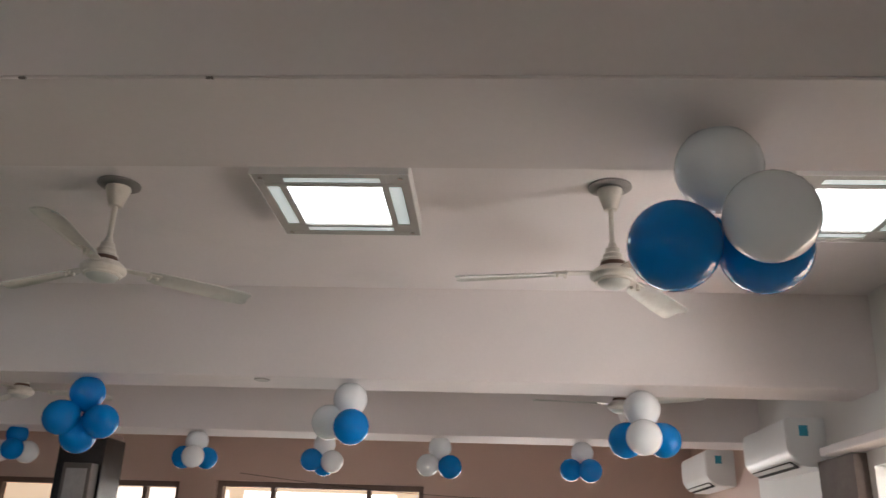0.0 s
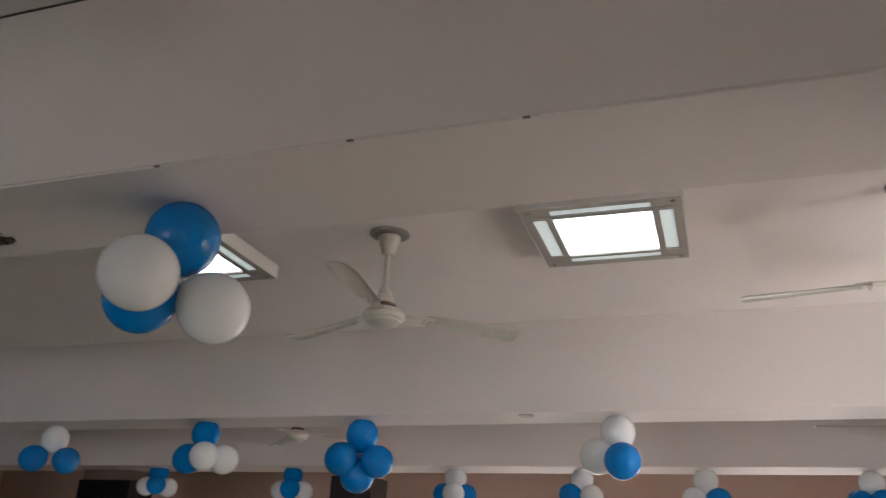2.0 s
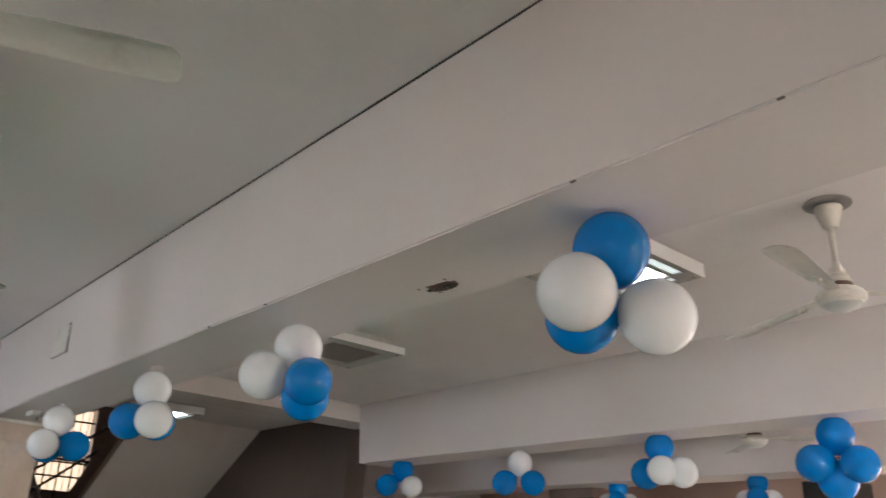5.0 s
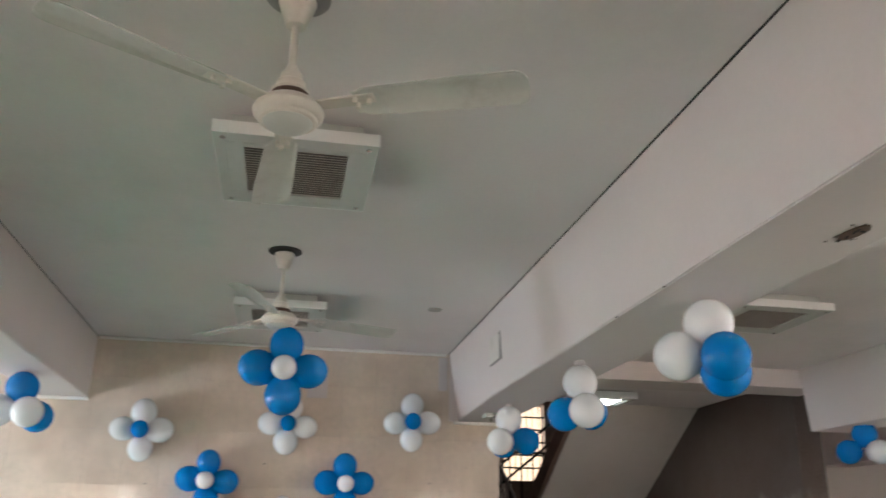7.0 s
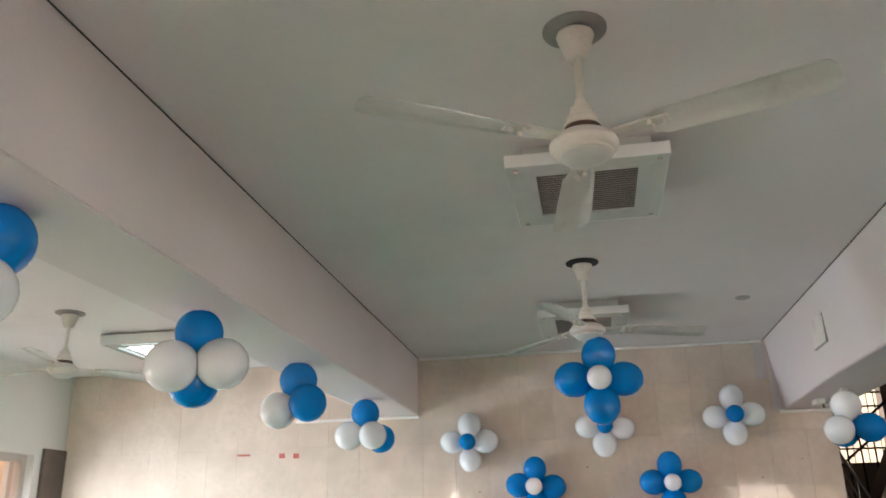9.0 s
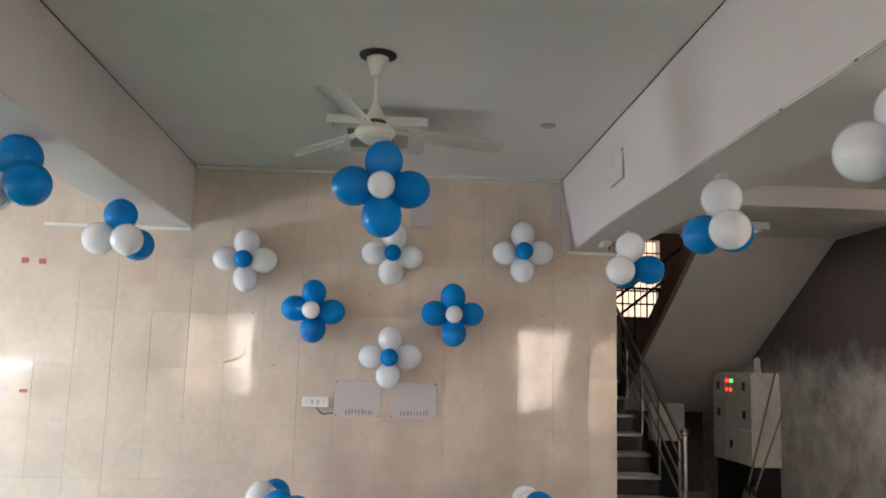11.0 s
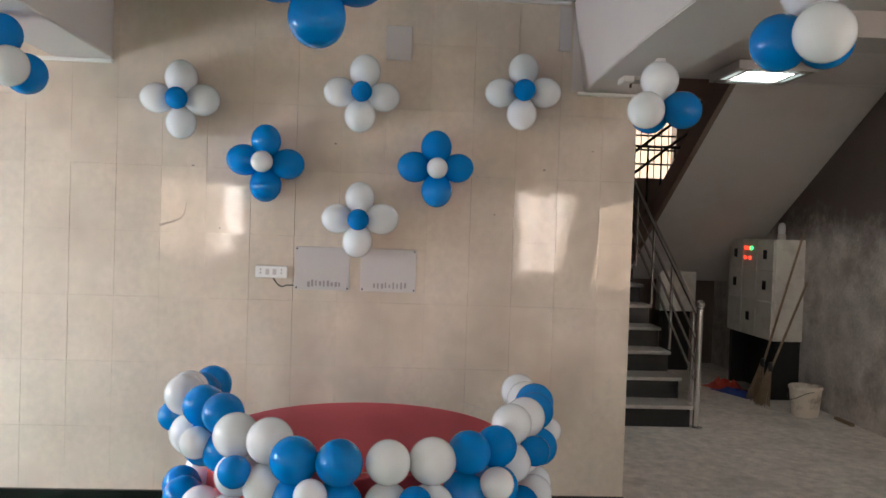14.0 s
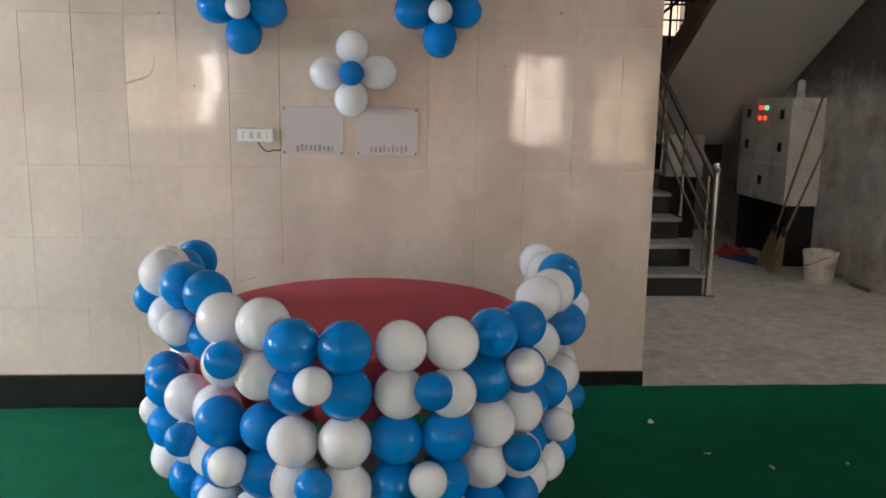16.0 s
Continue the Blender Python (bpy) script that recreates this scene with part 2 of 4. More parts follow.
def tube(bm, a, b, r, seg=12):
    a, b = Vector(a), Vector(b)
    turn = (b - a).to_track_quat("Z", "Y").to_matrix().to_4x4()
    lathe([(r, 0), (r, (b - a).length)], seg, Matrix.Translation(a) @ turn, bm)
    return bm


def mesh_of(name, bm, mat, smooth=False):
    bmesh.ops.recalc_face_normals(bm, faces=bm.faces[:])
    me = bpy.data.meshes.new(name)
    bm.to_mesh(me)
    bm.free()
    me.materials.append(mat)
    if smooth:
        me.polygons.foreach_set("use_smooth", [True] * len(me.polygons))
        me.set_sharp_from_angle(angle=radians(40))
    return me


def part(name, bm, mat, parent, label="", smooth=False):
    ob = new(name, mesh_of(name, bm, mat, smooth))
    ob.parent = parent
    if label:
        ob["label"] = label
    return ob


def piece(name, me, parent, m):
    ob = new(name, me)
    ob.parent = parent
    ob.matrix_basis = m
    return ob


def thing(name, m, label, category, group="", kind=""):
    ob = new(name)
    ob.empty_display_size = 0.1
    ob.matrix_world = m
    return tagged(ob, label, category, group, kind)


def structure(name, bm, mat, label, category="wall", smooth=False):
    return tagged(new(name, mesh_of(name, bm, mat, smooth)), label, category, "", "structure")


def wall_boxes(spans):
    bm = bmesh.new()
    for span in spans:
        box(bm, *span)
    return bm


# ---- setting ----
ZC, ZB, LEVEL = 2.90, 2.41, 0.09

structure("floor", wall_boxes([(0.0, 8.0, -2.9, 9.2, -0.15, -0.002), (-5.6, 0.0, 2.6, 9.2, -0.15, LEVEL)]), M_FLOOR, "grey mottled stone floor by the stairs", "floor")
bm = bmesh.new()
nx, ny = 84, 60
def carpet_height(x, y):
    """Wrinkles, and the ramp up to the higher floor by the stairs."""
    ramp = max(0.0, min(1.0, (0.42 - x) / 0.36)) ** 1.6 * max(0.0, min(1.0, (y - 1.2) / 0.6))
    fold = max(0.0, noise.noise((x * 4.2 - y * 4.6, (x + y) * 0.5, 3.0))) ** 1.4
    return 0.008 + 0.028 * fold + (LEVEL + 0.004) * ramp


grid = []
for i in range(nx + 1):
    row = []
    for j in range(ny + 1):
        x, y = 0.022 + 4.6 * (i / nx) ** 1.5, -2.78 + 7.9 * j / ny
        row.append(bm.verts.new((x, y, carpet_height(x, y))))
    grid.append(row)
for i in range(nx):
    for j in range(ny):
        bm.faces.new((grid[i][j], grid[i + 1][j], grid[i + 1][j + 1], grid[i][j + 1]))
rim = bmesh.ops.extrude_face_region(bm, geom=bm.faces[:])
bmesh.ops.translate(bm, vec=(0, 0, -0.009), verts=[v for v in rim["geom"] if isinstance(v, bmesh.types.BMVert)])
tagged(new("carpet", mesh_of("carpet", bm, M_CARPET, True)), "green felt event carpet with wrinkles laid on the floor", "carpet")

structure("ceiling", wall_boxes([(-1.95, 8.3, -3.1, 9.5, ZC, ZC + 0.15), (-2.75, -1.95, 5.5, 9.5, ZC, ZC + 0.15), (-5.6, 0.0, 2.55, 5.75, 4.6, 4.7), (-1.95, -1.8, 2.55, 5.5, ZC + 0.15, 4.6), (-5.6, -1.95, 2.55, 2.6, 2.4, 4.6), (-5.6, -1.95, 5.73, 5.78, 2.9, 4.6)]), M_CEIL, "grey-white painted plaster ceiling", "ceiling")


def beam(name, x0, x1, y0, y1, z0, mat=None, lean=0.0, skew=0.0):
    bm = bmesh.new()
    box(bm, x0, x1, y0, y1, z0, ZC - 0.001)
    bmesh.ops.subdivide_edges(bm, edges=[e for e in bm.edges if abs(e.verts[0].co.x - e.verts[1].co.x) > 0.5], cuts=max(4, int((x1 - x0) * 7)), use_grid_fill=True)
    for v in bm.verts:
        front = v.co.y < (y0 + y1) / 2
        if v.co.z < ZC - 0.1:
            v.co.y += ((lean + 0.04 * max(0.0, 1 - v.co.x / 1.5) ** 2 * (lean == 0.03)) if front else 0.0) + 0.004 * noise.noise((v.co.x * 1.7, v.co.y * 9, 1)) + 0.0015 * noise.noise((v.co.x * 9, v.co.y * 9, 2))
            v.co.z += 0.003 * noise.noise((v.co.x * 2.3, v.co.y * 9, 5)) + 0.001 * noise.noise((v.co.x * 11, v.co.y * 9, 5))
        if skew and not front:
            v.co.y += skew * v.co.x
    bmesh.ops.bevel(bm, geom=[e for e in bm.edges if all(v.co.z < ZC - 0.1 for v in e.verts) and abs(e.verts[0].co.x - e.verts[1].co.x) > 0.02], offset=0.005, segments=2, affect="EDGES")
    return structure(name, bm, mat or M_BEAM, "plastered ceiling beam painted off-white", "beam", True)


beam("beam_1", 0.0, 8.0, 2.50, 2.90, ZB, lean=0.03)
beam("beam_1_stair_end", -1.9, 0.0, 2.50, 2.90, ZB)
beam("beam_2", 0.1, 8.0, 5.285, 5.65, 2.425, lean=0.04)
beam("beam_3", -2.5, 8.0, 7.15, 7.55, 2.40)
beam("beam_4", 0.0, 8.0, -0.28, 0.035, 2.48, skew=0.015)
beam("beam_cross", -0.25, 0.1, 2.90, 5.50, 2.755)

# walls of the hall, with openings
LEFT_Y, FAR_Y, END_X = -2.80, 9.2, 8.0


def wall_along_x(y0, y1, x0, x1, openings, top=ZC):
    spans, x = [], x0
    for a, b, low, high in openings:
        spans += [(x, a, y0, y1, 0, top), (a, b, y0, y1, 0, low), (a, b, y0, y1, high, top)]
        x = b
    return wall_boxes(spans + [(x, x1, y0, y1, 0, top)])


def wall_along_y(x0, x1, y0, y1, openings, top=ZC):
    spans, y = [], y0
    for a, b, low, high in openings:
        spans += [(x0, x1, y, a, 0, top), (x0, x1, a, b, 0, low), (x0, x1, a, b, high, top)]
        y = b
    return wall_boxes(spans + [(x0, x1, y, y1, 0, top)])


# the second left opening is unseen, added to let fill light in
LEFT_OPEN = [(0.34, 2.5, 0.7, 2.27), (2.9, 4.3, 0.7, 2.27)]
FAR_OPEN = [(0.7, 1.9, 0.9, 2.18), (2.4, 3.12, 0.9, 2.18), (3.48, 5.48, 0.9, 2.20), (5.95, 7.6, 0.9, 2.05)]
END_OPEN = [(-2.2, -0.85, 1.0, 2.3), (3.45, 4.25, 0.95, 2.25), (4.65, 5.5, 0.6, 2.08)]
structure("wall_left", wall_along_x(LEFT_Y - 0.24, LEFT_Y, -0.24, 8.24, LEFT_OPEN), M_WALL, "white painted wall with window openings")
structure("wall_far", wall_along_x(FAR_Y, FAR_Y + 0.24, -2.7, 8.24, FAR_OPEN), M_PINK, "pinkish-brown painted wall with a row of windows")
structure("wall_end", wall_along_y(END_X, END_X + 0.24, LEFT_Y, 7.3, END_OPEN), M_WALL, "white painted wall with windows")
# same end wall, coloured pinkish brown in place of the corner's shade
structure("wall_end_bay", wall_boxes([(END_X, END_X + 0.24, 7.3, FAR_Y, 0, ZC)]), M_PINK, "wall carrying an air conditioner, its corner shade painted in pinkish brown")
structure("wall_tiled_core", wall_boxes([(-0.24, -0.012, LEFT_Y, 2.868, 0, ZC)]), M_GROUT, "wall behind the cream tiles")
structure("wall_cement", wall_boxes([(-5.4, -0.35, 5.50, 5.72, 0, ZC)]), M_PLASTER, "rough grey cement-plastered wall turning dark brown towards the top")
# the dark brown of both stair walls stands in for dim light there
structure("wall_stair_back", wall_boxes([(-5.6, -5.4, 2.6, 4.35, 0, 4.6), (-5.6, -5.4, 4.95, 5.72, 0, 4.6), (-5.6, -5.4, 4.35, 4.95, 0, 2.35), (-5.6, -5.4, 4.35, 4.95, 3.4, 4.6)]), M_BROWN, "stair landing wall with its dimness painted in brown")
structure("wall_stair_side", wall_boxes([(-5.4, -0.24, 2.60, 2.86, 0, 2.40)]), M_BROWN, "wall along the first flight of stairs, dimness painted in brown")
structure("pilaster_left", rounded(0.002, 0.26, LEFT_Y, LEFT_Y + 0.03, 0, 2.32, 0.004), M_DEEPBROWN, "dark clad strip between the window and the corner", "pilaster")
structure("wall_bay_end", wall_boxes([(-2.7, -2.5, 5.72, 9.2, 0, ZC)]), M_WALL, "cream wall closing the far bay")


def window(name, axis, at, a, b, low, high, mullions, paint, depth=0.1):
    """A framed window in an opening: frame, mullions, panes and a glowing distance outside."""
    base = thing(name, Matrix.Identity(4), "painted metal window with clear panes, bright daylight outside", "window", kind="structure")

    def put(u0, u1, v0, v1, z0, z1):
        return (u0, u1, v0, v1, z0, z1) if axis == "x" else (v0, v1, u0, u1, z0, z1)

    v0, v1 = at, at + depth
    bm = bmesh.new()
    for u0, u1, z0, z1 in ((a, a + 0.05, low, high), (b - 0.05, b, low, high), (a + 0.05, b - 0.05, low, low + 0.05), (a + 0.05, b - 0.05, high - 0.05, high)):
        box(bm, *put(u0, u1, min(v0, v1), max(v0, v1), z0, z1))
    part("window_frame", bm, paint, base)
    edges = [a + 0.05] + list(mullions) + [b - 0.05]
    for u in mullions:
        bm = bmesh.new()
        box(bm, *put(u - 0.022, u + 0.022, min(v0, v1) + 0.01, max(v0, v1) - 0.01, low + 0.05, high - 0.05))
        part("mullion", bm, paint, base)
    for u0, u1 in zip(edges, edges[1:]):
        bm = bmesh.new()
        mid = (v0 + v1) / 2
        box(bm, *put(u0 + 0.02, u1 - 0.02, mid - 0.002, mid + 0.002, low + 0.045, high - 0.045))
        pane = part("pane", bm, M_GLASS, base)
        pane.visible_shadow = False
    return base


for n, (a, b, low, high) in enumerate(LEFT_OPEN):
    window("window_%d" % (n + 1), "x", LEFT_Y - 0.16, a, b, low, high, [a + (b - a) * k / 3 for k in (1, 2)], M_WINFRAME)
for n, (a, b, low, high) in enumerate(FAR_OPEN):
    mull = [4.02, 4.95] if abs(a - 3.48) < 0.01 else [(a + b) / 2]
    window("window_%d" % (n + 4), "x", FAR_Y + 0.06, a, b, low, high, mull, M_WINBROWN)
for n, (a, b, low, high) in enumerate(END_OPEN):
    window("window_%d" % (n + 8), "y", END_X + 0.08, a, b, low, high, [(a + b) / 2], M_WINFRAME)
# self-lit backdrops; the peach one also adds fill light to the hall
structure("backdrop_far", wall_boxes([(-4, 10, 10.6, 10.65, -0.5, 4)]), M_OUTSIDE, "glowing backdrop for the sunlit facade outside the windows", "backdrop")
structure("backdrop_left", wall_boxes([(-1.5, 9.5, -4.4, -4.35, -0.5, 4)]), M_OUTTAN, "self-glowing tan facade outside the windows", "backdrop")
structure("backdrop_end", wall_boxes([(9.5, 9.55, -5, 11, -0.5, 4)]), M_OUTEND, "self-glowing peach facade outside the windows", "backdrop")
structure("backdrop_stair", wall_boxes([(-6.6, -6.55, 2.5, 6.5, 1.5, 4.5)]), M_OUTSIDE, "glowing backdrop for the daylight behind the stair window", "backdrop")
structure("ground", wall_boxes([(-400, 400, -400, 400, -0.35, -0.16)]), M_FLOOR, "paved ground outside", "ground")

# shadow gap between ceiling and beams
structure("trim_beam_1_gap", wall_boxes([(0.0, 8.0, 2.494, 2.499, ZC - 0.004, ZC - 0.001)]), M_GAP, "dark open joint between ceiling and beam", "trim")
bm = wall_boxes([(0.0, 8.0, 0.036, 0.040, ZC - 0.004, ZC - 0.001)])
for v in bm.verts:
    v.co.y += 0.015 * v.co.x
structure("trim_beam_4_gap", bm, M_GAP, "dark open joint between ceiling and beam", "trim")
structure("trim_tile_top", rounded(-0.01, 0.02, 0.05, 2.48, ZC - 0.022, ZC - 0.002, 0.006), M_WALL, "uneven plaster bead between tiles and ceiling", "trim")
structure("trim_tile_beam_end", rounded(-0.01, 0.016, 2.53, 2.86, ZB - 0.022, ZB - 0.002, 0.005), M_WALL, "uneven plaster bead under the beam end", "trim")
structure("trim_tile_beam_left", rounded(-0.01, 0.016, -0.9, 0.04, 2.456, 2.478, 0.005), M_WALL, "uneven plaster bead under the beam end", "trim")
structure("baseboard_left", rounded(0.0, 0.02, LEFT_Y, 1.2, 0.0, 0.18, 0.003), M_BLACK, "black granite skirting along the tiled wall", "baseboard")
structure("baseboard_right", rounded(0.0, 0.02, 1.2, 2.872, 0.0, 0.18, 0.003), M_BLACK, "black granite skirting along the tiled wall", "baseboard")


# ---- light fittings ----
def ceiling_light(x, y, z, w, d, lit, label, glow=None):
    """A square surface light: housing, frame with screws, four side strips and a centre."""
    base = thing("ceiling_light", pose(x, y, z), label, "ceiling light", "ceiling lights")
    h = 0.072 if lit else 0.09
    lip = -0.012 if lit else -0.05
    pale = M_FRAME if lit else M_COVER
    bm = bmesh.new()
    rim = 0.03 if lit else 0.05
    box(bm, -w / 2 + rim, w / 2 - rim, -d / 2 + rim, d / 2 - rim, -h + 0.012, -0.001)
    part("housing", bm, pale, base)
    bm = bmesh.new()
    f, c = 0.034, 0.106 if lit else 0.092
    lo, hi = -h, -h + 0.012
    xs, ys = (-w / 2, -w / 2 + f, -w / 2 + c - 0.026, -w / 2 + c), (-d / 2, -d / 2 + f, -d / 2 + c - 0.026, -d / 2 + c)
    for s in (-1, 1):
        for a, b in ((0, 1), (2, 3)):
            x0, x1 = sorted((s * xs[a], s * xs[b]))
            y0, y1 = sorted((s * ys[a], s * ys[b]))
            box(bm, x0, x1, -d / 2, d / 2, lo - 0.0005 * (a == 0), hi)
            box(bm, -w / 2 + 0.002, w / 2 - 0.002, y0, y1, lo - 0.001, hi - 0.001)
    for sx in (-1, 1):
        for sy in (-1, 1):
            x0, x1 = sorted((sx * xs[1], sx * xs[2]))
            y0, y1 = sorted((sy * ys[1], sy * ys[2]))
            box(bm, x0, x1, y0, y1, lo + 0.0015, hi - 0.002)
    part("frame", bm, pale, base)
    bm = bmesh.new()
    for s in (-1, 1):
        box(bm, -w / 2 + 0.001, w / 2 - 0.001, s * (d / 2 + 0.001) - 0.0015, s * (d / 2 + 0.001) + 0.0015, lo - 0.002, lip)
        box(bm, s * (w / 2 + 0.001) - 0.0015, s * (w / 2 + 0.001) + 0.0015, -d / 2 - 0.002, d / 2 + 0.002, lo - 0.002, lip)
    part("lip", bm, M_PLASTIC, base)
    for sx in (-1, 1):
        for sy in (-1, 1):
            part("screw", lathe([(0.009, lo - 0.006), (0.009, lo - 0.003), (0.006, lo)], 10, Matrix.Translation((sx * (w / 2 - 0.03), sy * (d / 2 - 0.03), 0))), M_CHROME, base)
    for s in (-1, 1):
        for across in (0, 1):
            bm = bmesh.new()
            if across:
                y0, y1 = sorted((s * ys[1], s * ys[2]))
                box(bm, -w / 2 + c, w / 2 - c, y0, y1, hi - 0.006 if lit else lo + 0.001, hi - 0.002)
            else:
                x0, x1 = sorted((s * xs[1], s * xs[2]))
                box(bm, x0, x1, -d / 2 + c, d / 2 - c, hi - 0.006 if lit else lo + 0.001, hi - 0.002)
            part("side_strip", bm, M_LITSIDE if lit else pale, base)
    bm = bmesh.new()
    box(bm, -w / 2 + c, w / 2 - c, -d / 2 + c, d / 2 - c, hi - 0.004, hi - 0.001)
    part("diffuser" if lit else "reflector", bm, (glow or M_LIT) if lit else M_REFLECTOR, base)
    if not lit:
        for i in range(20):
            u = -w / 2 + c + (w - 2 * c) * (i + 0.5) / 20
            bm = bmesh.new()
            box(bm, u - 0.0042, u + 0.0042, -d / 2 + c, d / 2 - c, lo + 0.003, lo + 0.0045, Matrix.Translation((u, 0, lo)) @ pose(0, 0, 0, 0, 20, 0) @ Matrix.Translation((-u, 0, -lo)))
            part("louvre_slat", bm, M_LOUVRE, base)
    return base


LIT = "square ceiling light with a glowing white diffuser in a grey frame"
OFF = "square ceiling light switched off with a bare louvre reflector"
for x, y, z, w, d, lit in ((5.515, 4.07, ZC, 0.56, 0.57, True), (7.39, 4.07, ZC, 0.56, 0.60, True), (3.74, 3.97, ZC, 0.56, 0.54, True), (1.75, 3.95, ZC, 0.56, 0.54, False),
                           (3.18, 1.325, ZC, 0.56, 0.52, False), (1.13, 1.275, ZC, 0.56, 0.50, False), (1.05, -1.455, ZC, 0.56, 0.52, True), (-1.43, 4.2, ZC, 0.55, 0.56, True)):
    ceiling_light(x, y, z, w, d, lit, LIT if lit else OFF, M_LITSTAIR if x < 0 else None)


# ---- ceiling fans ----
def blade_mesh():
    bm = bmesh.new()
    rows = []
    for u in (0, 0.03, 0.07, 0.2, 0.35, 0.5, 0.65, 0.8, 0.9, 0.93, 0.955, 0.975, 0.99, 0.998):
        x = 0.165 + 0.405 * u
        half = 0.043 + 0.013 * min(1, u * 1.4)
        if u > 0.93:
            half *= math.sqrt(max(0.01, 1 - ((u - 0.93) / 0.07) ** 2)) * 0.6 + 0.4
        if u < 0.06:
            half *= 0.8
        twist = radians(4 * u - 13)
        row = []
        for v in (-1, -0.86, -0.78, -0.3, 0.3, 0.78, 0.86, 1):
            w = v * half
            camber = 0.006 * (1 - v * v) + (0.003 if abs(v) < 0.8 else 0.0)
            row.append(bm.verts.new((x, w * math.cos(twist), w * math.sin(twist) + camber - 0.012 * u)))
        rows.append(row)
    for a, b in zip(rows, rows[1:]):
        for j in range(7):
            bm.faces.new((a[j], b[j], b[j + 1], a[j + 1]))
    made = bmesh.ops.extrude_face_region(bm, geom=bm.faces[:])
    bmesh.ops.translate(bm, vec=(0, 0, 0.0025), verts=[v for v in made["geom"] if isinstance(v, bmesh.types.BMVert)])
    return mesh_of("blade", bm, M_BLADE, True)


def bracket_mesh():
    bm = bmesh.new()
    box(bm, 0.07, 0.215, -0.022, 0.022, 0.004, 0.009)
    bmesh.ops.bevel(bm, geom=bm.edges[:], offset=0.002, segments=1, affect="EDGES")
    for x, y in ((0.17, -0.012), (0.17, 0.012), (0.2, 0.0)):
        lathe([(0.006, -0.008), (0.006, 0.012)], 8, Matrix.Translation((x, y, 0)), bm)
    return mesh_of("blade_bracket", bm, M_FAN)


BLADE, BRACKET = blade_mesh(), bracket_mesh()
ROSE = mesh_of("ceiling_plate", lathe([(0.088, 0.334), (0.088, 0.339), (0.06, 0.3395)], 28), M_GREYPLATE, True)
ROSE_BLACK = mesh_of("ceiling_plate", lathe([(0.085, 0.334), (0.085, 0.339), (0.06, 0.3395)], 28), M_CABLE, True)
CANOPY = mesh_of("canopy", lathe([(0.026, 0.245), (0.03, 0.246), (0.048, 0.29), (0.058, 0.318), (0.055, 0.325), (0.02, 0.326)], 28), M_FAN, True)
ROD = mesh_of("rod", lathe([(0.0095, 0.06), (0.0095, 0.3)], 14), M_FAN, True)
BELL = mesh_of("lower_canopy", lathe([(0.05, 0.042), (0.051, 0.05), (0.042, 0.056), (0.039, 0.066), (0.04, 0.072), (0.032, 0.078), (0.029, 0.092), (0.03, 0.096), (0.02, 0.1), (0.015, 0.118), (0.0115, 0.12)], 24), M_FAN, True)
COIL = mesh_of("motor_coil", lathe([(0.052, 0.026), (0.054, 0.034), (0.05, 0.043)], 24), M_FANDARK, True)
MOTOR = mesh_of("motor_housing", lathe([(0.06, -0.031), (0.07, -0.034), (0.077, -0.031), (0.078, -0.024), (0.086, -0.021), (0.093, -0.014), (0.095, -0.004), (0.091, 0.003), (0.087, 0.004), (0.084, 0.012), (0.07, 0.021), (0.052, 0.027)], 40), M_FAN, True)
COVER = mesh_of("motor_cover", lathe([(0.02, -0.052), (0.042, -0.049), (0.058, -0.042), (0.066, -0.034), (0.066, -0.028)], 36), M_COVER, True)


def ceiling_fan(x, y, z, first, rose=ROSE):
    base = thing("ceiling_fan", pose(x, y, z), "cream enamelled three-blade ceiling fan standing still, dusty blades", "ceiling fan", "ceiling fans")
    up = Matrix.Diagonal((1, 1, (ZC - z) / 0.34, 1))
    slim = Matrix.Diagonal((0.82, 0.82, 1, 1))
    for name, me, m in (("ceiling_plate", rose, Matrix.Diagonal((0.92, 0.92, 1, 1))), ("canopy", CANOPY, slim), ("rod", ROD, Matrix.Identity(4))):
        piece(name, me, base, up @ m)
    for name, me in (("lower_canopy", BELL), ("motor_coil", COIL), ("motor_housing", MOTOR), ("motor_cover", COVER)):
        piece(name, me, base, Matrix.Diagonal((0.88, 0.88, 1, 1)))
    for k in range(3):
        turn = pose(0, 0, 0, 0, 0, first + 120 * k)
        piece("blade_bracket", BRACKET, base, turn)
        piece("blade", BLADE, base, turn)
    return base


for x, y, z, first in ((4.645, 4.035, 2.555, 37), (6.525, 4.025, 2.555, 55), (4.06, 1.31, 2.58, 65), (2.09, 1.29, 2.57, 104), (1.845, -1.585, 2.58, 20), (3.02, 6.4, 2.515, 15), (6.91, 6.4, 2.51, 75)):
    ceiling_fan(x, y, z, first, ROSE_BLACK if abs(x - 2.09) < 0.01 else ROSE)


# ---- balloons ----
def balloon_mesh(name, mat):
    """A unit balloon: round crown, tapering to a knotted neck that points down."""
    prof = []
    n = 16
    for i in range(n + 1):
        a = math.pi * i / n
        r, z = math.sin(a), -math.cos(a)
        if z < 0:
            z *= 1.10
            r *= 1 - 0.10 * (-z) ** 2
        prof.append((max(r, 0.03), z))
    prof = [(0.075, -1.22), (0.05, -1.17), (0.035, -1.13)] + prof
    bm = lathe(prof, 28)
    return mesh_of(name, bm, mat, True)


BLUE_ME, WHITE_ME = balloon_mesh("balloon", M_BLUE), balloon_mesh("balloon_white", M_WHITE)
rnd = random.Random(4)


